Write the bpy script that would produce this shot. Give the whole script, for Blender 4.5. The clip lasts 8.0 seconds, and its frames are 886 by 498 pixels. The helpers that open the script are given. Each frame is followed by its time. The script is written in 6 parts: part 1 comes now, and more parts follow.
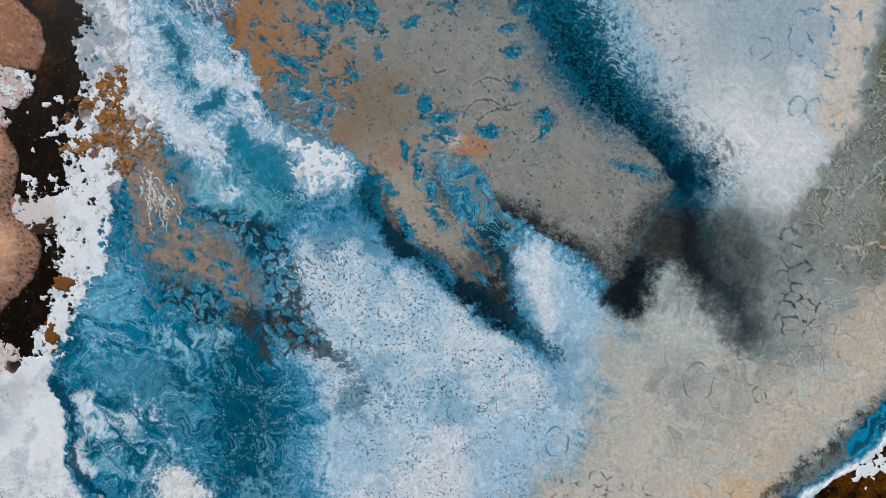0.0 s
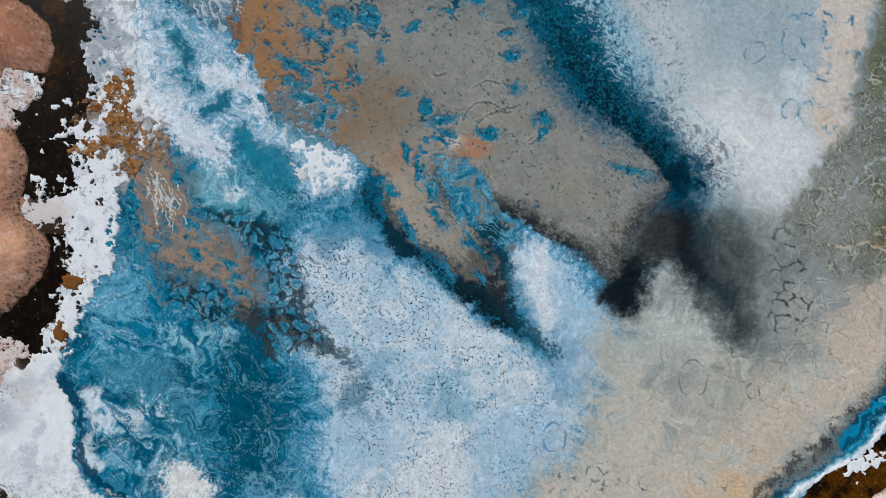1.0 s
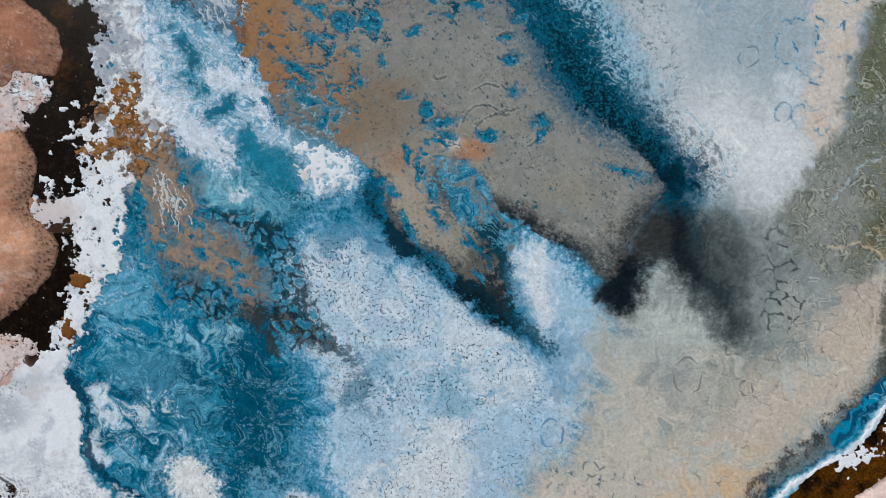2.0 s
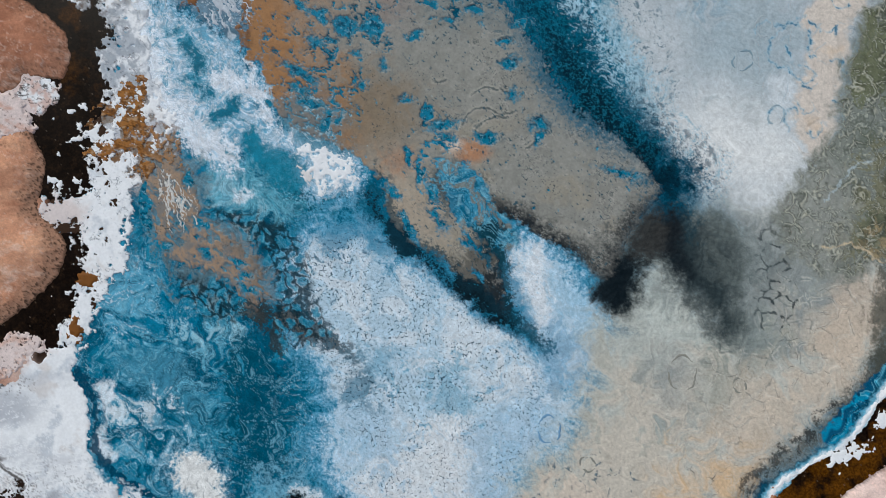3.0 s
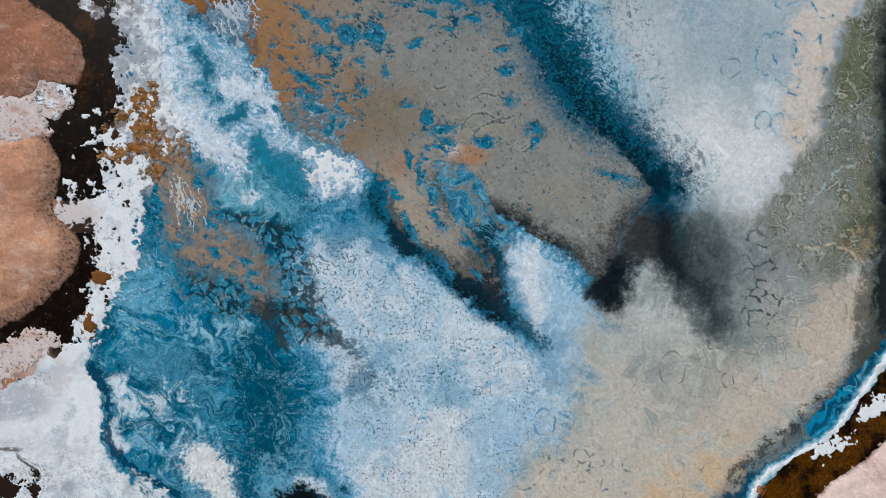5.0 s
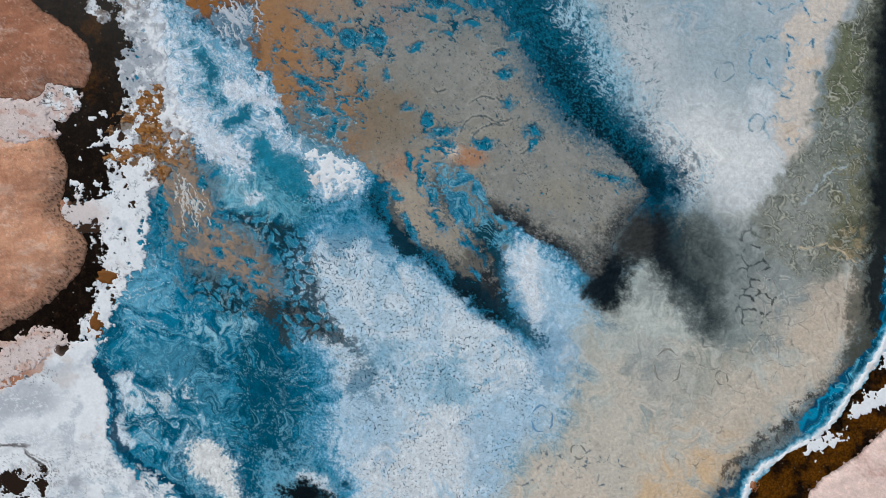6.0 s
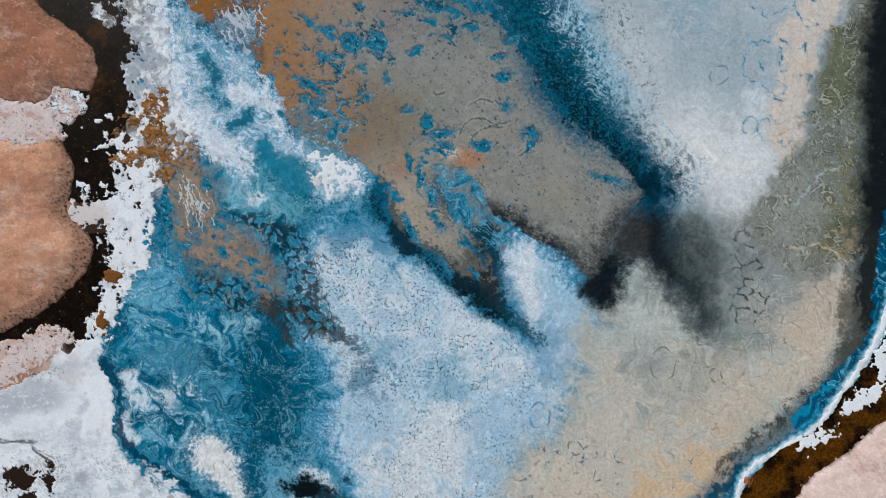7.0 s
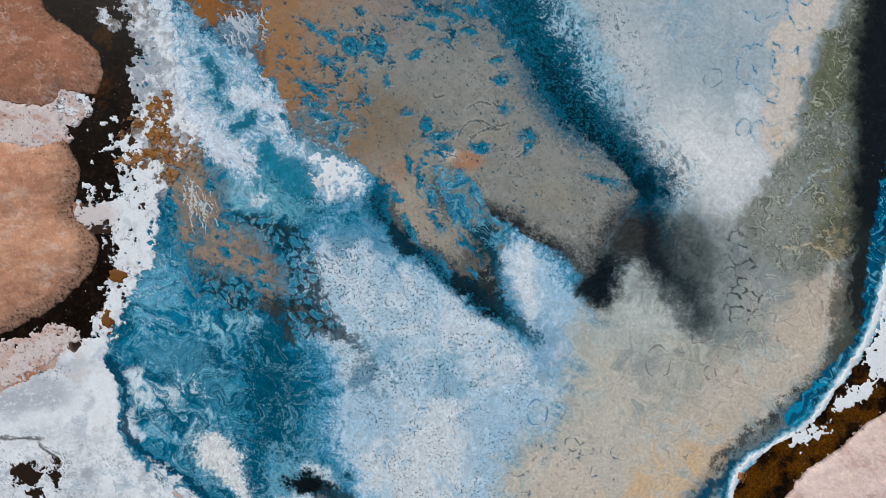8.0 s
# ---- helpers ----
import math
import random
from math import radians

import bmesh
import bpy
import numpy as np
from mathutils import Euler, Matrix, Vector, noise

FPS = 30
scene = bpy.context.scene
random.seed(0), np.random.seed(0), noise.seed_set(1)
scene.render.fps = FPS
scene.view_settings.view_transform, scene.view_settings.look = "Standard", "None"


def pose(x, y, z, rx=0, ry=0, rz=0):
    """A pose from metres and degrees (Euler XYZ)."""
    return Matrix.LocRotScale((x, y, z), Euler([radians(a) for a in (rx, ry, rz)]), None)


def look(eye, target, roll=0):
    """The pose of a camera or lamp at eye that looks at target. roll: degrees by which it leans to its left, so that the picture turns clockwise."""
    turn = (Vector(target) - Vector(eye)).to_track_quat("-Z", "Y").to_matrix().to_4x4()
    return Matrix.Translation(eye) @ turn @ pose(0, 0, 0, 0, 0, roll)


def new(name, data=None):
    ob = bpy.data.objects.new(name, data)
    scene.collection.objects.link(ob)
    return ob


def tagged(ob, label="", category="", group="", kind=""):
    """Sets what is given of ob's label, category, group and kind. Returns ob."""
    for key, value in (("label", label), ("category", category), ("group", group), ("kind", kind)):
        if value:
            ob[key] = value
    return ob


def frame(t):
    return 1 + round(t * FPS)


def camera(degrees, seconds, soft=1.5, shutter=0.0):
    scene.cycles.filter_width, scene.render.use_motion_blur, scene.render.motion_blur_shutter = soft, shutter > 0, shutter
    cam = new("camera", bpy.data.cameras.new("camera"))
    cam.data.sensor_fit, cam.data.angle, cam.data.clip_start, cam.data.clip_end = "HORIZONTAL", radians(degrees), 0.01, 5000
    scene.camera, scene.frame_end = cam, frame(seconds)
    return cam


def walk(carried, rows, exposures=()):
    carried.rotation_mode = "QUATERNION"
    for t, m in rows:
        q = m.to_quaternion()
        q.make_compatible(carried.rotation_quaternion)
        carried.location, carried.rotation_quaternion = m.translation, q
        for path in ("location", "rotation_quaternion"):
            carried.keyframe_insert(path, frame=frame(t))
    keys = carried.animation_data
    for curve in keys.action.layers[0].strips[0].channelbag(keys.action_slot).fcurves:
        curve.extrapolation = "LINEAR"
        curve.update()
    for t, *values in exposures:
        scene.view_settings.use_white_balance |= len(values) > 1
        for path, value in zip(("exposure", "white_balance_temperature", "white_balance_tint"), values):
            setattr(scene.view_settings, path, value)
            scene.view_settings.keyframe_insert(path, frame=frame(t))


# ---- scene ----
import functools

cam = camera(73.7, 8.0, soft=0.6)
# seconds, east, north, height over the lake, turn: a drone that climbs straight up and looks straight down
ROWS = [
    (0.0, -0.187, 0.133, 51.714, -0.230),
    (0.5, -0.204, 0.109, 52.272, -0.210),
    (1.0, -0.214, 0.090, 52.832, -0.187),
    (1.5, -0.218, 0.074, 53.393, -0.161),
    (3.0, -0.209, 0.043, 55.079, -0.078),
    (3.5, -0.202, 0.037, 55.641, -0.052),
    (4.0, -0.193, 0.032, 56.204, -0.028),
    (4.5, -0.183, 0.027, 56.767, -0.007),
    (6.0, -0.136, 0.017, 58.453, 0.031),
    (6.5, -0.112, 0.014, 59.013, 0.031),
    (7.0, -0.081, 0.012, 59.573, 0.025),
    (7.5, -0.042, 0.010, 60.132, 0.010),
    (8.0, 0.008, 0.008, 60.689, -0.014),
]
walk(cam, [(t, pose(x, y, z, 0, 0, turn)) for t, x, y, z, turn in ROWS], [(0.0, 0.03, 6250.0, 5.0), (8.0, 0.03, 6250.0, 5.0)])

# ---------------------------------------------------------------- light: a bright overcast day
world = bpy.data.worlds.new("overcast_sky")
scene.world = world
world.use_nodes = True
wn = world.node_tree.nodes
sky = wn.new("ShaderNodeTexSky")
sky.sky_type, sky.sun_disc = "NISHITA", False
sky.sun_elevation, sky.sun_rotation = radians(48), radians(-40)
sky.dust_density, sky.air_density = 3.0, 1.0
wn["Background"].inputs["Strength"].default_value = 0.08
world.node_tree.links.new(sky.outputs["Color"], wn["Background"].inputs["Color"])
sun_data = bpy.data.lights.new("sun", "SUN")
sun_data.energy, sun_data.angle, sun_data.color = 2.1, radians(14), (1.0, 0.96, 0.90)
sun = new("sun", sun_data)
sun.matrix_world = look((-30, 36, 52), (0, 0, 0))

# ---------------------------------------------------------------- plan: squares of 5.8 cm counted from the north-west corner
CELL = 0.058


def plan_x(u):
    return (np.asarray(u, float) - 784) * CELL


def plan_y(v):
    return (441 - np.asarray(v, float)) * CELL


def step(a, b, x):
    t = np.clip((x - a) / (b - a), 0, 1)
    return t * t * (3 - 2 * t)


def lin(r, g, b):
    """Linear colour from 0..255 display values."""
    c = np.array((r, g, b)) / 255.0
    return np.where(c <= 0.04045, c / 12.92, ((c + 0.055) / 1.055) ** 2.4)


def noise_tile():
    """One tile of gradient noise, 128 lattice steps wide, eight samples to a step."""
    rng = np.random.RandomState(5)
    ang = rng.rand(128, 128) * 2 * math.pi
    y, x = np.meshgrid(np.arange(1024) / 8.0, np.arange(1024) / 8.0, indexing="ij")
    xi, yi = x.astype(int), y.astype(int)
    xf, yf = x - xi, y - yi
    fx, fy = xf ** 3 * (xf * (xf * 6 - 15) + 10), yf ** 3 * (yf * (yf * 6 - 15) + 10)

    def corner(i, j):
        h = ang[(yi + j) % 128, (xi + i) % 128]
        return np.cos(h) * (xf - i) + np.sin(h) * (yf - j)

    top = corner(0, 0) * (1 - fx) + corner(1, 0) * fx
    low = corner(0, 1) * (1 - fx) + corner(1, 1) * fx
    return (top * (1 - fy) + low * fy).astype(np.float32).ravel()


TILE = noise_tile()


def perlin(x, y, seed):
    rng = random.Random(seed)
    if seed % 2:
        x, y = y, x
    x = np.asarray(x, np.float32) * 8 + rng.uniform(2000, 4000)
    y = np.asarray(y, np.float32) * 8 + rng.uniform(2000, 4000)
    xi, yi = np.floor(x), np.floor(y)
    fx, fy = x - xi, y - yi
    xi, yi = xi.astype(np.int32), yi.astype(np.int32)
    x0, x1 = xi & 1023, (xi + 1) & 1023
    y0, y1 = (yi & 1023) << 10, ((yi + 1) & 1023) << 10
    a, c = TILE[y0 | x0], TILE[y1 | x0]
    a = a + (TILE[y0 | x1] - a) * fx
    c = c + (TILE[y1 | x1] - c) * fx
    return a + (c - a) * fy


def fbm(u, v, size, octaves=4, seed=0, gain=0.62, turn=0.0, stretch=1.0):
    """Layered noise, about -1..1, of features `size` squares wide, drawn out by `stretch` along `turn` degrees (clockwise from east)."""
    c, s = math.cos(radians(turn)), math.sin(radians(turn))
    x, y = (u * c + v * s) / (size * stretch), (v * c - u * s) / size
    total, amp, norm = 0.0, 1.0, 0.0
    for k in range(octaves):
        total = total + amp * perlin(x + 17.3 * k, y - 9.1 * k, seed * 31 + k)
        norm += amp * amp
        x, y, amp = x * 2.03, y * 2.03, amp * gain
    return total / math.sqrt(norm) * 1.7


def worley(u, v, size, seed=0, jitter=0.9):
    """Distance, in squares, to the nearest border between jittered cells, and a random number for each cell."""
    rng = np.random.RandomState(seed)
    jx, jy, rnd = rng.rand(64, 64), rng.rand(64, 64), rng.rand(64, 64)
    x, y = u / size, v / size
    xi, yi = np.floor(x).astype(int), np.floor(y).astype(int)
    f1 = np.full(x.shape, 9.0)
    f2 = np.full(x.shape, 9.0)
    cell = np.zeros(x.shape)
    for i in (-1, 0, 1):
        for j in (-1, 0, 1):
            a, b = (xi + i) & 63, (yi + j) & 63
            px = xi + i + 0.5 + jitter * (jx[a, b] - 0.5)
            py = yi + j + 0.5 + jitter * (jy[a, b] - 0.5)
            d = np.hypot(px - x, py - y)
            near = d < f1
            f2 = np.where(near, f1, np.minimum(f2, d))
            cell = np.where(near, rnd[a, b], cell)
            f1 = np.where(near, d, f1)
    return (f2 - f1) * size * 0.5, cell


# distance fields on a coarse table, read back at warped places
TAB = 12.0
TU, TV = (a.astype(np.float32) for a in np.meshgrid(np.arange(-480, 2064, TAB), np.arange(-480, 1392, TAB)))


def smooth_line(pts, closed):
    p = np.array(pts, float)
    n = len(p)
    idx = np.arange(n if closed else n - 1)

    def at(i):
        return p[i % n] if closed else p[np.clip(i, 0, n - 1)]

    a, b, c, d = at(idx - 1), at(idx), at(idx + 1), at(idx + 2)
    out = []
    for t in (0.0, 0.25, 0.5, 0.75):
        out.append(0.5 * (2 * b + (c - a) * t + (2 * a - 5 * b + 4 * c - d) * t * t + (3 * b - a - 3 * c + d) * t ** 3))
    q = np.stack(out, 1).reshape(-1, 2)
    return q if closed else np.vstack((q, p[-1]))


def line_distance(q, closed, gu=TU, gv=TV):
    ends = np.roll(q, -1, 0) if closed else q[1:]
    starts = q if closed else q[:-1]
    best = np.full(gu.shape, 1e9, np.float32)
    inside = np.zeros(gu.shape, bool)
    for (x0, y0), (x1, y1) in zip(starts.tolist(), ends.tolist()):
        dx, dy = x1 - x0, y1 - y0
        t = np.clip(((gu - x0) * dx + (gv - y0) * dy) / (dx * dx + dy * dy + 1e-9), 0, 1)
        best = np.minimum(best, (gu - x0 - t * dx) ** 2 + (gv - y0 - t * dy) ** 2)
        if closed and dy != 0:
            inside ^= ((y0 > gv) != (y1 > gv)) & (gu < x0 + (gv - y0) * dx / dy)
    best = np.sqrt(best)
    return np.where(inside, best, -best) if closed else -best


def thin(pts, u, v):
    """Minus the distance to a fine line, worked out place by place."""
    return line_distance(smooth_line(pts, False), False, u, v)


def read(table, u, v):
    x, y = np.clip((u + 480) / TAB, 0, TU.shape[1] - 1.01), np.clip((v + 480) / TAB, 0, TU.shape[0] - 1.01)
    i, j = x.astype(int), y.astype(int)
    fx, fy = x - i, y - j
    return (table[j, i] * (1 - fx) + table[j, i + 1] * fx) * (1 - fy) + (table[j + 1, i] * (1 - fx) + table[j + 1, i + 1] * fx) * fy


@functools.lru_cache(None)
def area(*pts):
    """Signed distance to a smooth closed outline: positive inside."""
    return line_distance(smooth_line(pts, True), True)


@functools.lru_cache(None)
def band(*pts):
    """Minus the distance to a smooth open line."""
    return line_distance(smooth_line(pts, False), False)


# ---------------------------------------------------------------- outlines of the plan
MUD = area((455, 0), (478, 70), (487, 150), (508, 205), (540, 245), (590, 262), (640, 295), (672, 328), (688, 372), (700, 405), (742, 440), (790, 470), (835, 500), (874, 532),
           (884, 508), (870, 466), (852, 428), (822, 404), (800, 390), (786, 350), (774, 305), (800, 298), (832, 316), (852, 342), (868, 378), (915, 408), (960, 440), (1000, 468), (1040, 490),
           (1062, 462), (1084, 415), (1108, 375), (1134, 348), (1112, 308), (1070, 265), (1012, 222), (965, 172), (932, 110), (885, 55), (850, 10), (840, -120), (700, -300), (440, -300), (430, -80))
TONGUE = area((296, 298), (326, 288), (362, 300), (380, 345), (398, 392), (440, 428), (476, 458), (496, 490), (494, 524), (472, 532), (452, 508), (426, 484), (388, 466), (345, 452), (322, 425), (314, 372), (302, 330))
RUSTY_BANK = area((300, -40), (335, 25), (395, 62), (445, 92), (455, 130), (490, 140), (500, 90), (480, 60), (470, 0), (460, -80), (310, -80))
SALT_BED = area((540, 465), (568, 428), (620, 396), (655, 402), (700, 462), (760, 478), (800, 510), (850, 552), (920, 598), (975, 655), (1000, 690),
                (985, 740), (940, 790), (905, 830), (890, 960), (880, 1200), (640, 1200), (640, 900), (612, 810), (590, 740), (606, 690), (585, 640), (560, 600), (562, 552), (530, 520))
SALT_LOBE = area((866, 440), (905, 420), (950, 436), (1000, 486), (1030, 530), (1036, 600), (1012, 665), (960, 650), (925, 590), (892, 540), (876, 490))
NORTH_BANK = area((985, -60), (1035, 40), (1075, 130), (1100, 200), (1135, 268), (1180, 345), (1260, 365), (1360, 345), (1405, 270), (1435, 150), (1490, 60), (1510, -60), (1490, -300), (1000, -300))
SILT = area((1030, 580), (1060, 545), (1110, 500), (1135, 455), (1190, 520), (1240, 575), (1300, 480), (1290, 410), (1190, 362), (1300, 345), (1400, 330), (1500, 430), (1515, 540),
            (1480, 640), (1410, 715), (1330, 770), (1265, 830), (1190, 930), (1100, 1200), (880, 1200), (900, 850), (960, 780), (1010, 700))
OLIVE = area((1525, -60), (1478, 50), (1438, 150), (1418, 250), (1350, 345), (1330, 420), (1400, 470), (1492, 456), (1508, 420), (1506, 300), (1518, 150), (1550, 0), (1580, -300), (1540, -300))
SMOKE = area((1148, 366), (1190, 384), (1236, 400), (1256, 432), (1262, 474), (1258, 524), (1250, 584), (1226, 580), (1196, 545), (1166, 505), (1138, 462), (1108, 446), (1088, 482), (1084, 524), (1050, 536), (1032, 505), (1042, 466), (1080, 436), (1108, 388))
EAST_LAND = area((1640, 200), (1586, 420), (1566, 500), (1546, 580), (1512, 648), (1476, 698), (1440, 746), (1400, 776), (1355, 802), (1312, 835), (1296, 900), (1250, 1100),
                 (1200, 1380), (2060, 1380), (2060, -480), (1700, -200))
WEST_LAND = area((150, -120), (215, -10), (222, 60), (236, 150), (240, 220), (262, 262), (262, 310), (276, 350), (272, 450), (238, 525), (205, 595), (182, 640), (205, 675),
                 (216, 720), (214, 765), (240, 800), (310, 845), (370, 890), (470, 1050), (520, 1380), (-480, 1380), (-480, -480), (60, -480))
MOUND_NORTH = area((72, -10), (98, 32), (150, 70), (180, 112), (176, 160), (150, 164), (112, 160), (84, 188), (40, 184), (-20, 176), (-160, 190), (-300, 120), (-330, -80), (-200, -240), (20, -220), (80, -120))
MOUND_MIDDLE = area((-40, 235), (10, 245), (60, 258), (110, 248), (134, 275), (142, 310), (134, 350), (128, 372), (160, 405), (177, 440), (160, 480), (128, 515), (80, 552), (20, 584), (-60, 606),
                    (-260, 600), (-360, 440), (-280, 280), (-140, 226))
MOUND_SOUTH = area((1380, 910), (1398, 868), (1424, 836), (1462, 808), (1502, 780), (1542, 746), (1610, 712), (1720, 640), (1900, 640), (1980, 820), (1900, 1100), (1600, 1180), (1440, 1080))
PALE_SHORE = area((-60, 616), (0, 604), (40, 597), (62, 584), (100, 573), (136, 580), (150, 602), (122, 614), (95, 640), (60, 660), (0, 690), (-80, 700), (-300, 680), (-300, 620))
STREAM_NORTH = area((62, -40), (92, 30), (140, 75), (172, 112), (170, 160), (150, 172), (160, 205), (140, 235), (108, 222), (128, 265), (138, 310), (132, 345), (170, 352), (210, 345),
                    (216, 300), (208, 245), (222, 215), (244, 180), (230, 130), (248, 100), (242, 66), (226, 40), (218, -40), (190, -200), (20, -200))
STREAM_MIDDLE = area((170, 425), (205, 430), (204, 490), (192, 530), (190, 570), (150, 598), (100, 588), (60, 604), (0, 622), (-80, 640), (-80, 600), (0, 588), (80, 546), (125, 512), (158, 478))
STREAM_SOUTH = area((1280, 960), (1300, 882), (1320, 838), (1362, 798), (1416, 766), (1450, 738), (1476, 702), (1506, 664), (1536, 620), (1580, 560), (1680, 520), (1700, 640), (1570, 742), (1525, 790), (1475, 828), (1442, 866), (1420, 900), (1380, 1000), (1300, 1100))
CRUST_WEST = area((212, -40), (230, -30), (268, 10), (300, 70), (312, 130), (330, 190), (352, 245), (330, 262), (318, 300), (300, 250), (262, 262), (285, 300), (284, 350), (278, 440), (252, 488), (222, 540), (212, 575), (192, 602),
                  (150, 604), (176, 560), (184, 520), (200, 480), (186, 440), (190, 400), (150, 398), (132, 375), (142, 350), (205, 352), (214, 310), (200, 270), (228, 232), (246, 190), (232, 160), (226, 125), (246, 100), (238, 68), (222, 45), (214, 10))
CRUST_GREY = area((232, 60), (262, 52), (288, 110), (298, 160), (275, 195), (246, 180), (232, 130))
SALT_FLAT = area((-60, 700), (0, 692), (62, 662), (98, 642), (120, 606), (190, 598), (184, 640), (206, 676), (215, 720), (214, 764), (240, 800), (310, 846), (368, 890), (430, 1000), (300, 1150), (-300, 1150), (-330, 760))
SPUR = area((90, 185), (110, 165), (150, 168), (165, 178), (160, 205), (148, 224), (122, 212), (100, 206))
CRUST_PATCH = area((540, 278), (570, 270), (600, 284), (626, 292), (640, 322), (632, 345), (605, 340), (588, 352), (572, 334), (552, 312))
FOAM = area((260, -60), (300, 0), (330, 40), (380, 85), (440, 110), (478, 150), (500, 205), (530, 245), (590, 268), (640, 300), (640, 340), (590, 356), (560, 330), (520, 285), (470, 265), (445, 300), (400, 300), (378, 260),
            (330, 250), (300, 180), (290, 100), (240, 20), (200, -60))
CRUST_SOUTH = ((1600, 400), (1574, 470), (1562, 520), (1548, 570), (1528, 615), (1501, 655), (1471, 697), (1451, 728), (1426, 757), (1391, 775), (1356, 797), (1322, 818), (1302, 845), (1294, 880), (1280, 930), (1250, 1040))
DARK_A = band((655, 345), (690, 400), (740, 445), (790, 490), (850, 540), (905, 575), (950, 600))
DARK_B = band((845, 340), (862, 385), (915, 425), (975, 478), (1025, 518))
DARK_C = band((890, -80), (930, 40), (985, 145), (1045, 225), (1098, 288), (1150, 342))
DARK_D = band((1562, -80), (1545, 120), (1542, 260), (1532, 400), (1528, 520), (1512, 590), (1470, 650), (1400, 725), (1330, 775), (1270, 830), (1210, 900), (1150, 1000))
DARK_TAIL = band((470, 540), (530, 548), (580, 575), (618, 598), (660, 640), (690, 690))
EAST_BLUE = band((1580, 290), (1561, 370), (1553, 430), (1546, 500), (1538, 565), (1505, 632), (1455, 690), (1410, 740))
EAST_BLUE_LOW = band((1360, 785), (1300, 835), (1255, 868), (1215, 910))
SHORE_WEST = ((192, 636), (212, 670), (223, 714), (221, 758), (246, 794), (304, 834), (370, 880), (430, 960))

# ---------------------------------------------------------------- colour of the lake's deposits
D = 1.5
U, V = (a.astype(np.float32) for a in np.meshgrid(np.arange(-70, 1640, D), np.arange(-60, 944, D)))
WARP = (fbm(U, V, 60, 4, 1), fbm(U, V, 60, 4, 2))
FINE = (fbm(U, V, 14, 3, 3), fbm(U, V, 14, 3, 4))


SEEN = {}


def sd(table, coarse=10, fine=3):
    key = (id(table), coarse, fine)
    if key not in SEEN:
        SEEN[key] = read(table, U + coarse * WARP[0] + fine * FINE[0], V + coarse * WARP[1] + fine * FINE[1]).astype(np.float32)
    return SEEN[key]


@functools.lru_cache(None)
def plan_noise(*args, **more):
    return fbm(U, V, *args, **more)


BASE = [fbm(U, V, *a) for a in ((110, 4, 13), (34, 5, 10), (13, 4, 11), (6, 3, 12))]
SIDE = fbm(U, V, 34, 5, 19)
SU, SV = U + 22 * BASE[1] + 6 * BASE[2], V + 22 * SIDE - 6 * BASE[2]
CU, CV = SU + 20 * fbm(SU, SV, 26, 3, 71), SV + 20 * fbm(SU, SV, 26, 3, 72)
SWIRLS = [fbm(SU, SV, 44, 6, 15, gain=0.72), fbm(CU, CV, 34, 6, 17, gain=0.72), fbm(CU, CV, 24, 6, 16, gain=0.72, turn=50, stretch=2.4),
          fbm(SU, SV, 50, 5, 24), fbm(SU, SV, 38, 5, 25)]
SM = [fbm(U, V, 40, 2, 214, gain=0.5), fbm(U, V, 40, 2, 215, gain=0.5)]
MU, MV = U + 34 * fbm(U, V, 80, 2, 216, gain=0.5) + 16 * SM[0], V + 34 * fbm(U, V, 80, 2, 217, gain=0.5) + 16 * SM[1]
MU, MV = MU + 9 * fbm(MU, MV, 22, 2, 218, gain=0.5), MV + 9 * fbm(MU, MV, 22, 2, 219, gain=0.5)
FLUID = [fbm(MU, MV, 50, 5, 201, gain=0.6), fbm(MU, MV, 24, 5, 202, gain=0.6), fbm(CU, CV, 90, 5, 203, gain=0.6)]
BEND = 0.6 * FLUID[0] + 0.6 * FLUID[1] + 0.6 * fbm(CU, CV, 40, 6, 207, gain=0.66)
CURL = [np.abs(fbm(MU, MV, 17, 3, 204 + i, gain=0.5)) for i in range(2)]
MARBLE = [np.abs((fbm(MU, MV, 40, 3, 212, gain=0.5) * 4.0) % 1.0 - 0.5), np.abs((fbm(MU, MV, 26, 3, 213, gain=0.5) * 3.0) % 1.0 - 0.5)]
FLOW = fbm(CU, CV, 8, 4, 48, gain=0.66, turn=60, stretch=3.0)
TINY = fbm(MU, MV, 8, 2, 31, gain=0.7)
GRAIN = 0.5 * fbm(U, V, 4.5, 2, 14, gain=0.9) + 0.8 * fbm(CU, CV, 16, 5, 34, gain=0.76)


def thin_patch(pts, u0, v0, u1, v1):
    """thin() over one patch of the plan, far away elsewhere."""
    out = np.full(U.shape, -999.0, np.float32)
    i0, i1, j0, j1 = int((u0 + 70) / D), int((u1 + 70) / D), int((v0 + 60) / D), int((v1 + 60) / D)
    cut = (slice(j0, j1), slice(i0, i1))
    out[cut] = thin(pts, U[cut] + 4 * FINE[0][cut], V[cut] + 4 * FINE[1][cut])
    return out


RIM_LINE = thin_patch(CRUST_SOUTH, 1230, 380, 1640, 944)
SHORE_LINE = thin_patch(SHORE_WEST, 160, 610, 460, 944)
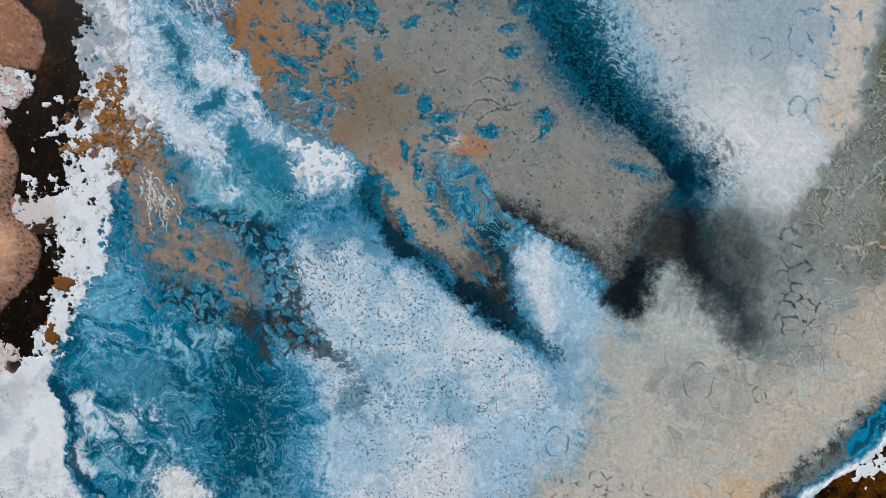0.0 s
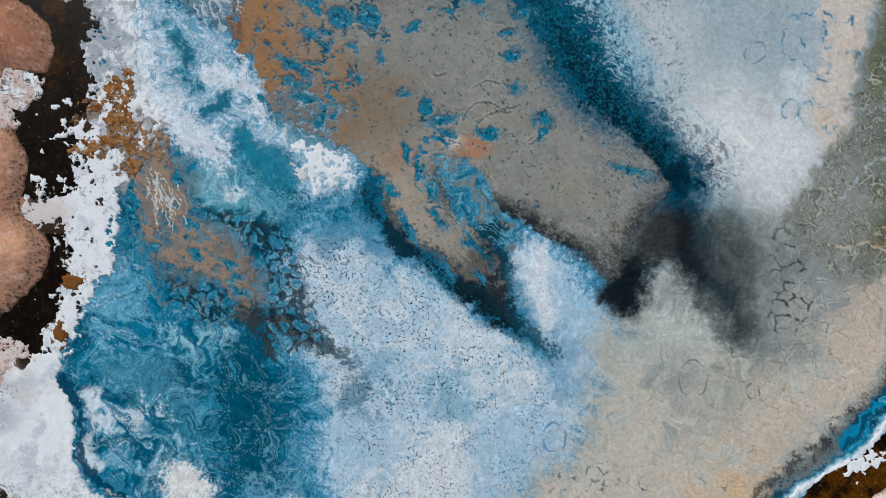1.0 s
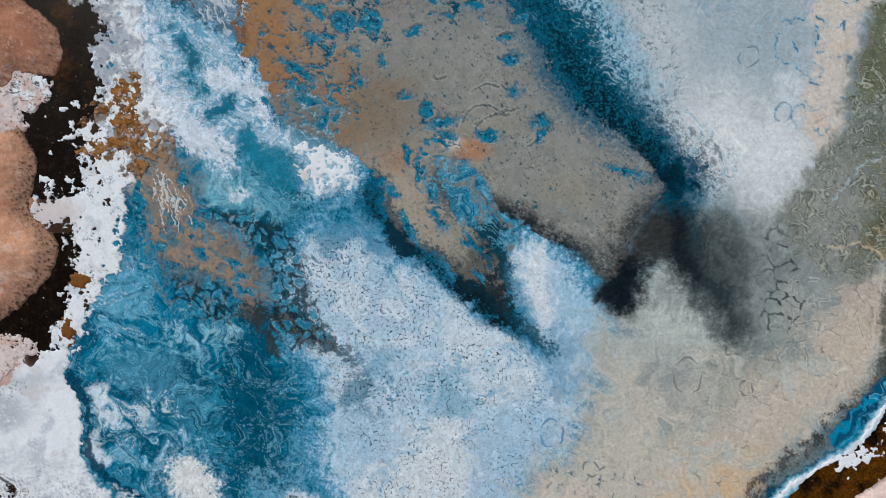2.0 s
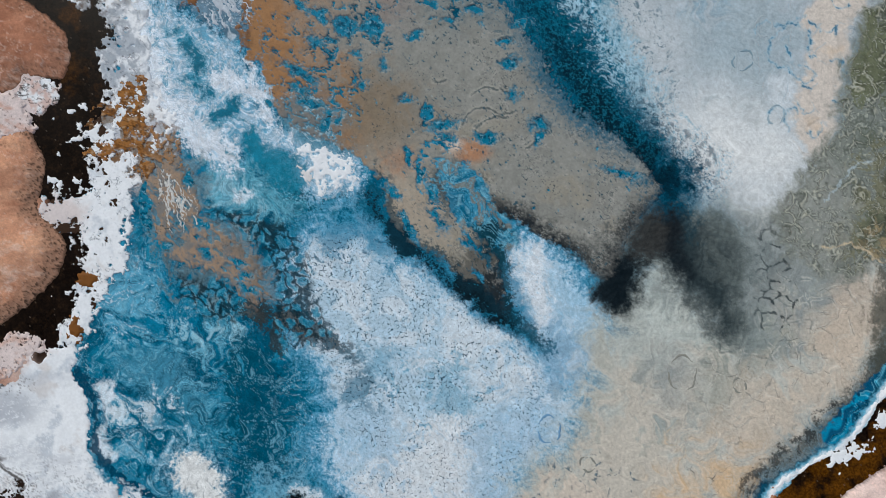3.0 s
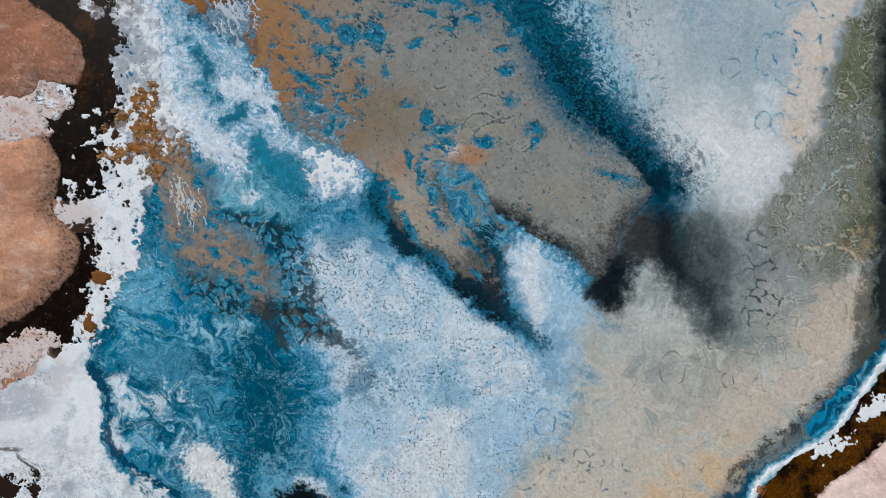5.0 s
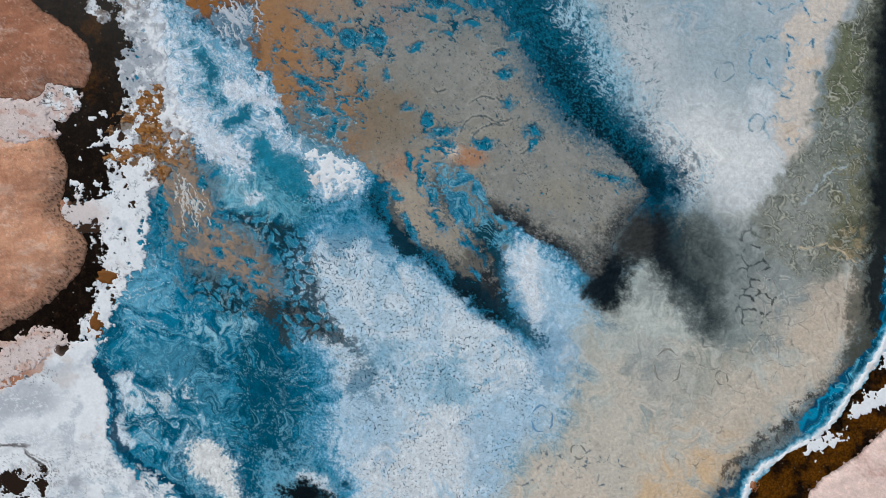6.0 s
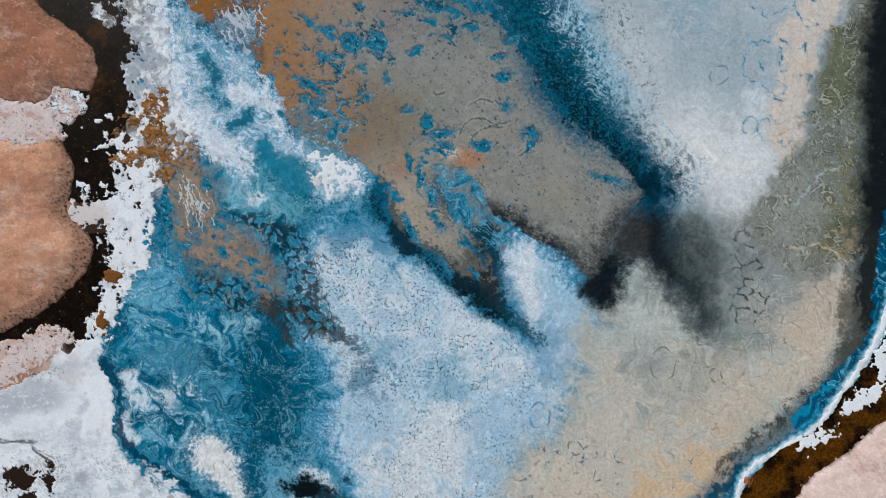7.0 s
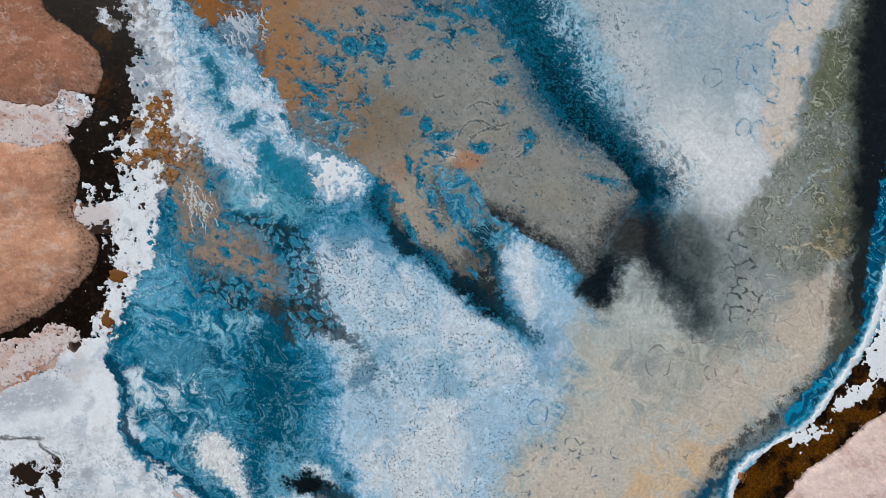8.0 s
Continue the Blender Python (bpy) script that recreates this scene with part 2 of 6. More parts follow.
# blue seams between the salt plates of the north-east: course and width
SEAMS = ((((1318, 20), (1335, 25), (1342, 38), (1362, 30), (1380, 22), (1391, 16)), 1.8), (((1393, 4), (1394, 22), (1404, 42), (1414, 53), (1432, 52)), 2.2),
         (((1283, 97), (1284, 84), (1296, 74), (1312, 82), (1328, 83)), 0.8), (((1326, 84), (1346, 78), (1362, 88), (1371, 104), (1367, 122), (1372, 131), (1382, 132)), 2.6),
         (((1330, 84), (1318, 94), (1306, 112), (1303, 132), (1316, 146), (1334, 152), (1346, 166), (1364, 174), (1378, 164), (1366, 150), (1352, 148)), 1.5),
         (((1371, 76), (1384, 87), (1400, 92), (1414, 84), (1412, 96)), 2.0), (((1404, 137), (1418, 137), (1422, 150), (1425, 166)), 2.6), (((1332, 119), (1338, 130)), 3.2),
         (((1304, 240), (1304, 220), (1314, 211), (1326, 218), (1328, 236), (1336, 250)), 1.4), (((1330, 222), (1342, 214), (1350, 222)), 1.0), (((1350, 205), (1362, 226), (1376, 214)), 1.0),
         (((1366, 252), (1378, 260), (1390, 248), (1388, 238)), 1.6), (((1350, 70), (1362, 68)), 1.2), (((1404, 205), (1420, 208), (1428, 232)), 1.6), (((1438, 196), (1432, 214), (1440, 232)), 2.0),
         (((1415, 2), (1432, 8), (1440, -6)), 2.2), (((1360, 178), (1372, 184)), 1.6), (((1452, 276), (1446, 292), (1452, 310)), 2.0))
SEAM = np.full(U.shape, -999.0, np.float32)
for course, wide in SEAMS:
    us, vs = [p[0] for p in course], [p[1] for p in course]
    SEAM = np.maximum(SEAM, thin_patch(course, min(us) - 24, max(min(vs) - 24, -58), max(us) + 24, max(vs) + 24) + wide * (0.25 + 1.1 * BASE[2]))


def lake_colours(shift):
    """Colours of the lake. shift: how far the grains of each layer spread, so that two tints can be mixed grain by grain."""
    n90, n30, n12, n6 = BASE
    grain = GRAIN + shift
    swirl, swirl2, drift = (a + 0.3 * shift for a in SWIRLS[:3])
    f1, f2, f3 = (1.9 * a + 0.5 * shift for a in FLUID)
    turn = BEND + 0.5 * shift
    tiny = TINY + shift
    rgb = np.zeros(U.shape + (3,), np.float32)
    field = {}

    def lay(colour, mask):
        m = np.clip(mask, 0, 1)[..., None]
        rgb[:] = rgb + (np.asarray(lin(*colour), np.float32) - rgb) * m

    def speck(d, width, hard=0.2):
        """A granular border: grains scatter over `width` squares on both sides."""
        return step(-hard, hard, d / width + 0.85 * grain + 0.3 * n6)

    def zone(pts, soft, bend=14.0, warp=10, fine=5):
        """0..1 over a soft outline whose border is bent by the swirls of the water."""
        return step(-0.55 * soft, 0.55 * soft, sd(area(*pts), warp, fine) + 2.9 * bend * turn)

    def cloud(pts, soft, bend=14.0):
        """A zone that fades out softly."""
        return step(-1.2 * soft, 1.2 * soft, sd(area(*pts), 10, 3) + 1.4 * bend * f1)

    def strip(pts, wide, soft, bend=8.0, warp=8, fine=5):
        return step(-wide - soft, -wide + soft, sd(band(*pts), warp, fine) + 2.5 * bend * turn)

    def round_at(u, v, r, soft, squash=1.0):
        return step(r + soft, r - soft, np.hypot(U - u + 10 * WARP[0] + 5 * FINE[0], (V - v + 10 * WARP[1] + 5 * FINE[1]) * squash))

    pale_line = step(0.12, 0.03, CURL[0] - 0.05 * shift)
    dark_line = step(0.12, 0.03, CURL[1] - 0.05 * shift)
    wisps = step(0.25, 0.8, drift + 0.2 * n6)

    # blue brine with folds of clearer and milkier water
    lay((18, 106, 138), np.ones(U.shape))
    lay((40, 132, 162), 0.75 * step(-0.1, 0.7, f1))
    lay((2, 80, 106), 0.8 * step(0.0, 0.7, 0.3 * f3 - f1))
    lay((104, 168, 194), 0.5 * pale_line * step(-0.2, 0.4, f2))
    lay((0, 62, 86), 0.5 * dark_line * step(-0.2, 0.4, -f2))
    lay((122, 176, 198), 0.45 * wisps)
    # milky water of the west, clearing towards the east
    west = zone(((378, 300), (420, 285), (500, 290), (545, 320), (575, 350), (560, 392), (500, 400), (440, 378), (395, 345)), 26)
    lay((98, 164, 184), 0.85 * west)
    lay((150, 192, 208), 0.7 * west * step(-0.1, 0.6, f1 + 0.6 * turn))
    lay((44, 130, 154), 0.5 * west * step(0.1, 0.6, -f2))
    lay((214, 222, 230), 0.9 * step(-3, 5, sd(area((444, 352), (462, 344), (474, 348), (466, 360), (452, 362)), 6, 8) + 6 * turn))
    lay((190, 206, 218), 0.7 * step(-3, 5, sd(area((440, 384), (456, 378), (466, 384), (452, 392)), 6, 8) + 8 * turn))
    clear = zone(((455, 262), (500, 275), (545, 310), (580, 345), (640, 352), (694, 395), (680, 420), (640, 410), (590, 412), (540, 400), (520, 350), (480, 300)), 22)
    lay((10, 100, 124), 0.85 * clear)
    lay((2, 66, 86), 0.8 * clear * step(0.0, 0.6, f1 + 0.8 * turn))
    lay((70, 144, 166), 0.6 * clear * step(0.2, 0.7, -f1))
    lay((4, 70, 90), 0.85 * zone(((630, 335), (665, 330), (690, 372), (690, 400), (650, 398), (630, 372)), 18))
    # the open blue water of the south-west
    lay((12, 112, 146), 0.75 * zone(((245, 500), (300, 470), (345, 480), (400, 540), (380, 600), (290, 600), (225, 590)), 22))
    lay((10, 100, 130), 0.7 * zone(((205, 600), (300, 580), (340, 600), (300, 650), (230, 660), (195, 640)), 20))
    lay((70, 134, 160), 0.72 * zone(((268, 620), (320, 590), (385, 600), (408, 660), (392, 720), (330, 700), (280, 680)), 26))
    lay((40, 118, 146), 0.6 * zone(((330, 690), (400, 680), (450, 700), (445, 780), (400, 780), (340, 750)), 24))
    lay((104, 168, 192), 0.8 * zone(((350, 600), (390, 545), (450, 548), (500, 580), (470, 620), (400, 640)), 22) * step(-0.5, 0.3, f2))
    lay((158, 196, 210), 0.75 * zone(((352, 560), (400, 540), (455, 552), (490, 590), (450, 600), (390, 590)), 18) * step(-0.2, 0.5, f1 + 0.9 * turn))
    milk = zone(((238, 478), (295, 455), (322, 500), (306, 555), (250, 566), (228, 545)), 22)
    lay((96, 164, 192), 0.7 * milk)
    lay((206, 218, 226), 0.75 * milk * pale_line * step(-0.4, 0.2, f1))
    ink = zone(((446, 596), (505, 580), (528, 680), (530, 760), (500, 806), (452, 775), (440, 690)), 15, 13)
    lay((0, 74, 96), 0.93 * ink)
    lay((0, 58, 76), 0.6 * ink * step(0.0, 0.5, f1))
    lay((2, 80, 106), 0.9 * zone(((432, 806), (470, 780), (482, 840), (474, 910), (440, 900)), 12))
    lay((6, 84, 108), 0.8 * zone(((560, 760), (600, 770), (606, 830), (590, 860), (560, 830)), 14))
    lay((4, 86, 112), 0.8 * strip(((520, 560), (530, 640), (536, 720), (552, 790)), 12, 14, 16))
    # scum nets between the clear water and the salt bed
    scum = zone(((505, 600), (560, 590), (640, 630), (668, 720), (640, 800), (590, 810), (530, 760), (505, 690)), 26)
    lay((84, 154, 182), 0.65 * scum * step(0.1, 0.8, f2 + 0.008 * (U - 580)))
    lay((14, 102, 132), 0.75 * zone(((515, 610), (560, 640), (580, 720), (596, 790), (560, 820), (520, 780)), 18))
    lay((176, 206, 218), 0.8 * scum * pale_line * step(-0.4, 0.2, f1))
    lay((4, 88, 114), 0.65 * scum * step(0.1, 0.45, -tiny - 0.6 * turn))
    lay((170, 200, 214), 0.55 * scum * step(0.3, 0.6, tiny + 0.3 * f2))
    quiet = zone(((240, 480), (400, 470), (520, 560), (560, 700), (520, 800), (440, 900), (300, 830), (225, 770), (200, 620)), 20)
    lay((96, 168, 194), 0.6 * quiet * pale_line * step(-0.1, 0.4, f2 + 0.3 * n12))
    lay((0, 62, 86), 0.55 * quiet * dark_line * step(-0.1, 0.4, -f1 + 0.3 * n12))
    lay((96, 158, 182), 0.45 * quiet * step(0.35, 0.7, tiny) * step(0.0, 0.5, f1))
    lay((4, 70, 94), 0.5 * quiet * step(0.35, 0.7, -tiny) * step(-0.2, 0.4, -f1))
    lay((0, 76, 100), 0.8 * ink)
    lay((14, 104, 132), 0.3 * ink * pale_line * step(0.0, 0.5, f1))
    lay((120, 178, 200), 0.55 * quiet * step(0.30, 0.46, MARBLE[0]) * step(-0.3, 0.3, f2))
    lay((0, 66, 90), 0.6 * quiet * step(0.30, 0.46, MARBLE[1]) * step(-0.2, 0.4, -f1))
    lay((120, 178, 200), 0.5 * (west + clear) * step(0.30, 0.46, MARBLE[0]))
    lay((0, 70, 92), 0.4 * (west + clear) * step(0.30, 0.46, MARBLE[1]))
    # milky haze along the south-west shore
    haze = zone(((246, 694), (300, 676), (330, 690), (346, 740), (370, 770), (340, 790), (300, 760), (262, 745)), 20, 16)
    lay((110, 164, 188), 0.6 * haze * step(-0.2, 0.5, f2))
    lay((176, 204, 216), 0.7 * haze * pale_line * step(-0.3, 0.2, f1))
    lay((206, 216, 222), 0.75 * zone(((246, 698), (290, 690), (330, 684), (326, 704), (290, 712), (256, 712)), 8, 14) * step(-0.3, 0.2, f2))
    lay((190, 206, 216), 0.55 * haze * step(0.3, 0.7, tiny + 0.3 * f1))
    lay((208, 218, 226), 0.92 * step(-7, 5, sd(area((218, 656), (240, 656), (246, 690), (238, 730), (246, 776), (228, 776), (222, 740), (234, 706), (232, 676)), 5, 5) + 9 * turn))
    lay((120, 174, 198), 0.6 * speck(sd(area((480, 800), (540, 790), (600, 812), (610, 860), (520, 900), (470, 870)), 18, 6) - 4 + 24 * turn, 26, 0.5))
    lay((212, 220, 226), 0.85 * speck(sd(area((524, 838), (560, 820), (596, 838), (600, 870), (560, 850)), 8, 6) + 12 * turn, 10, 0.4))
    lay((206, 214, 222), 0.8 * speck(sd(area((490, 890), (520, 868), (560, 880), (600, 900), (560, 930), (490, 930)), 12, 6), 14, 0.5))
    # white foam of salt in the north-west
    pale = sd(FOAM, 12, 6) + 20 * drift
    lay((112, 166, 194), 0.85 * speck(pale + 8, 14))
    lay((166, 191, 209), 0.85 * step(-12, 12, pale) * step(-0.6, 0.3, f2 + 0.3 * drift))
    lay((86, 150, 178), 0.7 * step(-10, 10, pale) * step(0.1, 0.6, -f2 + 0.3 * n6) * step(470, 400, U))
    lay((206, 216, 226), 0.7 * pale_line * step(-10, 10, pale))
    lay((96, 140, 164), 0.5 * dark_line * step(-10, 10, pale))
    foam = np.maximum(sd(area((262, -20), (300, -10), (312, 60), (330, 130), (352, 200), (372, 250), (330, 254), (300, 170), (284, 90)), 10, 6),
                      sd(area((385, 178), (410, 152), (470, 148), (490, 200), (545, 250), (530, 268), (470, 200), (430, 190)), 12, 6))
    foam = np.maximum(foam, sd(area((330, 190), (380, 210), (420, 244), (452, 262), (450, 300), (400, 306), (350, 262)), 14, 8) - 3)
    lay((212, 219, 228), 0.95 * speck(foam + 18 * turn + 6 * drift, 10))
    lay((150, 164, 180), 0.6 * dark_line * step(-6, 10, foam) * step(0.0, 0.5, n30))
    lay((120, 164, 188), 0.6 * step(0.35, 0.7, tiny) * step(-6, 10, foam) * step(340, 400, U))
    lay((120, 158, 182), 0.6 * step(0.32, 0.46, MARBLE[1]) * step(-6, 10, pale) * (1 - 0.6 * step(0, 12, foam)))
    lay((222, 228, 234), 0.6 * step(0.30, 0.46, MARBLE[0]) * step(-6, 10, pale))
    for pts, wide in ((((366, 112), (384, 128), (390, 150), (372, 164)), 12), (((346, 92), (362, 97)), 4), (((378, 176), (398, 188), (410, 198)), 7), (((420, 232), (432, 216), (446, 206)), 10), (((462, 262), (478, 284), (494, 300)), 12)):
        d = sd(band(*pts), 5, 6) + wide + 10 * turn + 4 * n12
        lay((70, 142, 168), 0.7 * speck(d + 5, 8))
        lay((4, 98, 124), 0.95 * speck(d - 2, 7))
    lay((30, 120, 146), 0.85 * zone(((455, 262), (500, 268), (545, 300), (560, 330), (520, 340), (480, 310)), 18))
    murk = zone(((330, -40), (470, -40), (480, 80), (430, 96), (380, 70), (340, 30)), 14, 8)
    lay((104, 128, 146), 0.85 * murk)
    lay((60, 92, 112), 0.7 * murk * step(0.0, 0.6, f2))
    lay((196, 208, 218), 0.7 * murk * pale_line)
    film = step(-10, 8, sd(area((180, 150), (240, 175), (300, 170), (322, 230), (352, 262), (350, 305), (300, 318), (285, 345), (210, 330), (175, 260)), 8, 6) + 10 * turn)
    lay((138, 124, 112), 0.9 * film)
    lay((112, 78, 42), 0.8 * film * step(-0.2, 0.4, f2 + 0.4 * n12))
    lay((190, 194, 202), 0.8 * film * step(0.1, 0.5, -f1 + 0.4 * n12))
    lay((120, 112, 106), 0.85 * step(-8, 2, sd(band((284, 330), (278, 380), (282, 430), (284, 466)), 5, 5) + 3 * n12))
    # central white salt on the bed
    bed = np.maximum(sd(SALT_BED, 12, 6), sd(SALT_LOBE, 6, 4))
    field["bed"] = bed
    bed = bed + 21 * turn
    lay((56, 132, 164), 0.85 * speck(bed + 36, 26, 0.5))
    lay((120, 168, 196), 0.85 * speck(bed + 12, 22, 0.5))
    lay((176, 200, 216), speck(bed - 6, 22, 0.5))
    inside = step(0, 34, bed)
    lay((206, 216, 224), 0.85 * step(-0.3, 0.6, f1 + 0.5 * n90 + 0.2 * grain) * inside)
    lay((214, 216, 218), 0.75 * inside * zone(((680, 740), (740, 690), (830, 720), (850, 790), (800, 880), (660, 880), (640, 820)), 50, 26))
    lay((204, 212, 218), 0.7 * inside * zone(((800, 610), (880, 600), (930, 640), (900, 700), (820, 690)), 36, 24))
    lay((142, 180, 206), 0.62 * inside * zone(((860, 700), (960, 690), (970, 780), (920, 840), (850, 860), (830, 780)), 36, 24))
    lay((140, 180, 206), 0.6 * inside * zone(((610, 700), (690, 690), (720, 740), (680, 790), (610, 780)), 36, 24))
    lay((110, 164, 190), 0.7 * inside * zone(((730, 640), (800, 640), (830, 690), (790, 700), (750, 690)), 22, 16))
    lay((96, 154, 182), 0.6 * inside * zone(((650, 600), (700, 610), (690, 660), (640, 660)), 18, 16))
    lay((126, 164, 190), 0.8 * zone(((930, 585), (985, 556), (1032, 584), (1024, 660), (985, 668), (940, 640)), 18, 14))
    lay((178, 198, 214), 0.6 * zone(((970, 610), (1010, 606), (1020, 632), (985, 640)), 12, 8))
    lay((214, 220, 226), 0.85 * zone(((880, 440), (910, 440), (940, 480), (955, 540), (930, 540), (900, 490)), 18, 12))
    lay((148, 188, 212), 0.7 * zone(((950, 470), (990, 485), (1026, 520), (1034, 570), (990, 570), (960, 520)), 18, 10))
    lay((40, 120, 154), 0.7 * speck(sd(area((848, 420), (882, 408), (892, 480), (930, 560), (896, 545), (868, 480)), 6, 4) + 2, 12, 0.5))
    lay((56, 128, 160), 0.75 * speck(sd(area((590, 410), (650, 384), (690, 440), (660, 450), (640, 430), (600, 450)), 10, 6) + 12 * turn, 16, 0.4))
    lay((10, 78, 106), 0.8 * step(0.5, 0.75, tiny + 0.3 * n12) * zone(((540, 440), (600, 420), (700, 430), (800, 480), (800, 540), (690, 560), (560, 560)), 24))
    lay((10, 78, 106), 0.75 * step(0.6, 0.8, tiny + 0.3 * n12) * inside * zone(((620, 850), (700, 840), (760, 880), (860, 860), (900, 930), (620, 930)), 20))
    lay((20, 84, 112), 0.7 * step(0.5, 0.75, tiny + 0.3 * n12) * inside * zone(((740, 650), (800, 660), (820, 690), (780, 700), (740, 680)), 16))
    lay((36, 100, 128), 0.6 * step(0.5, 0.75, tiny) * inside * zone(((600, 600), (700, 590), (720, 720), (620, 740)), 30))
    # black streaks at the western edge of the bed
    lay((4, 62, 82), 0.85 * strip(((520, 480), (556, 508), (568, 520)), 3, 6, 8))
    # beige silt of the east
    silt = sd(SILT, 14, 5)
    field["silt"] = silt
    silt = silt + 30 * turn
    lay((178, 182, 176), step(-60, 36, silt + 6 * grain))
    lay((142, 148, 146), zone(((1170, 350), (1330, 330), (1440, 350), (1460, 480), (1400, 600), (1240, 620), (1190, 520)), 24, 4))
    inside = step(-10, 40, silt)
    lay((196, 186, 172), 0.8 * step(-0.4, 0.5, 0.6 * n90 + 0.3 * f1 + 0.004 * (V - 600)) * inside)
    lay((154, 160, 154), 0.55 * step(0.0, 0.8, f1 - 0.0025 * (V - 560)) * inside)
    lay((138, 146, 146), 0.65 * cloud(((1120, 600), (1160, 590), (1190, 640), (1160, 690), (1125, 680)), 30, 16))
    lay((142, 148, 140), 0.65 * cloud(((1205, 600), (1240, 640), (1240, 690), (1200, 700), (1190, 640)), 24, 16))
    lay((132, 142, 136), 0.6 * cloud(((1240, 560), (1310, 560), (1340, 600), (1290, 640), (1240, 610)), 30, 18))
    lay((150, 160, 158), 0.7 * cloud(((1130, 720), (1200, 700), (1260, 730), (1220, 760), (1150, 750)), 26, 20) * step(-0.3, 0.4, f2))
    lay((204, 184, 164), 0.65 * cloud(((1415, 480), (1450, 470), (1485, 500), (1480, 570), (1440, 640), (1400, 600)), 24, 12))
    lay((200, 184, 166), 0.6 * cloud(((1280, 660), (1400, 600), (1420, 660), (1330, 740), (1240, 780), (1200, 740)), 36, 24))
    lay((212, 180, 142), 0.85 * cloud(((1120, 850), (1200, 800), (1262, 796), (1230, 850), (1180, 900), (1090, 930)), 44, 24))
    lay((190, 196, 190), 0.7 * cloud(((1085, 490), (1108, 455), (1150, 486), (1200, 545), (1190, 600), (1120, 580), (1090, 540)), 18, 8))
    lay((136, 144, 142), 0.7 * cloud(((1128, 490), (1150, 500), (1160, 540), (1134, 548), (1122, 520)), 12, 8))
    lay((148, 154, 152), 0.8 * cloud(((1195, 360), (1330, 345), (1440, 360), (1430, 470), (1340, 480), (1280, 520), (1262, 440)), 26, 14))
    lay((112, 120, 120), 0.6 * cloud(((1265, 395), (1310, 380), (1345, 410), (1340, 480), (1290, 500), (1268, 450)), 20, 12) * step(-0.5, 0.3, f2))
    lay((172, 176, 172), 0.6 * step(0.12, 0.03, CURL[0]) * cloud(((1200, 365), (1340, 355), (1345, 420), (1280, 440), (1240, 400)), 16) * step(-0.2, 0.4, n12))
    # rough shrinkage lines in the silt
    edge, cell = worley(U + FINE[0] + 11 * SM[0], V + FINE[1] + 11 * SM[1], 38, 29)
    field["silt_edge"], field["silt_cell"] = edge, cell
    gate = step(0.1, 0.4, plan_noise(20, 2, 30) + 0.25 * n90)
    broad = step(1140, 1230, U)
    lay((206, 202, 192), 0.5 * step(3.4, 2.4, edge) * step(1.2, 1.8, edge) * step(-0.1, 0.3, plan_noise(26, 2, 30)) * inside * broad)
    lay((96, 106, 106), 0.5 * step(1.2, 0.3, edge) * gate * inside * broad)
    edge2, cell2 = worley(U + 2 * FINE[0] + 8 * SM[0], V + 2 * FINE[1] + 8 * SM[1], 24, 35)
    lay((40, 50, 54), 0.9 * step(2.2, 0.8, edge2 - 0.5 * n12) * step(-0.3, 0.05, plan_noise(18, 2, 44)) * zone(((1285, 420), (1340, 415), (1352, 490), (1330, 560), (1285, 550)), 14, 8))
    lay((40, 80, 100), 0.85 * step(1.4, 0.4, edge2 - 0.4 * n12) * step(0.05, 0.35, plan_noise(16, 3, 31)) * zone(((900, 840), (970, 790), (1040, 770), (1090, 820), (1070, 900), (920, 930)), 14, 10))
    lay((204, 188, 172), 0.5 * zone(((925, 850), (980, 820), (1060, 850), (1060, 930), (920, 930)), 20, 14))
    # white bank of the north-east
    bank = sd(NORTH_BANK, 12, 5)
    field["bank"] = bank
    bank = bank + 21 * turn
    lee = step(70, 20, U - 985 - 0.48 * (V + 60))
    lay((36, 116, 142), 0.85 * lee * speck(bank + 40, 34, 0.4))
    lay((146, 176, 190), 0.85 * lee * speck(bank + 16, 28, 0.4))
    lay((160, 166, 164), 0.8 * (1 - lee) * step(-50, 10, bank))
    lay((174, 183, 189), speck(bank - 10, 26, 0.4) * lee + step(-14, 20, bank) * (1 - lee))
    inside = step(0, 30, bank)
    lay((156, 172, 180), 0.85 * inside * cloud(((1180, 70), (1260, 40), (1340, 60), (1350, 190), (1280, 200), (1200, 160)), 40, 20))
    lay((138, 166, 182), 0.8 * inside * cloud(((1120, -40), (1260, -60), (1240, 40), (1200, 66), (1150, 40)), 22, 16) * step(-0.6, 0.1, f2 + 0.3 * grain))
    lay((192, 198, 202), 0.75 * inside * cloud(((1080, 40), (1130, 60), (1170, 110), (1140, 180), (1105, 190), (1080, 120)), 26, 14))
    lay((224, 225, 224), 0.92 * cloud(((1140, 215), (1220, 200), (1320, 235), (1370, 280), (1345, 338), (1260, 352), (1195, 340), (1160, 270)), 70, 9))
    lay((206, 212, 216), 0.8 * inside * cloud(((1300, 160), (1340, 165), (1350, 205), (1310, 215)), 10, 4))
    lay((166, 178, 184), 0.5 * inside * step(0.2, 0.7, f1) * step(260, 200, V))
    lay((184, 190, 192), 0.6 * cloud(((1250, 205), (1285, 205), (1282, 228), (1254, 228)), 8, 6))
    lay((60, 92, 108), 0.8 * step(0.42, 0.66, tiny + 0.5 * n12) * step(-30, 10, bank) * step(120, 60, bank + 0.2 * (U - 1080)) * step(240, 160, V))
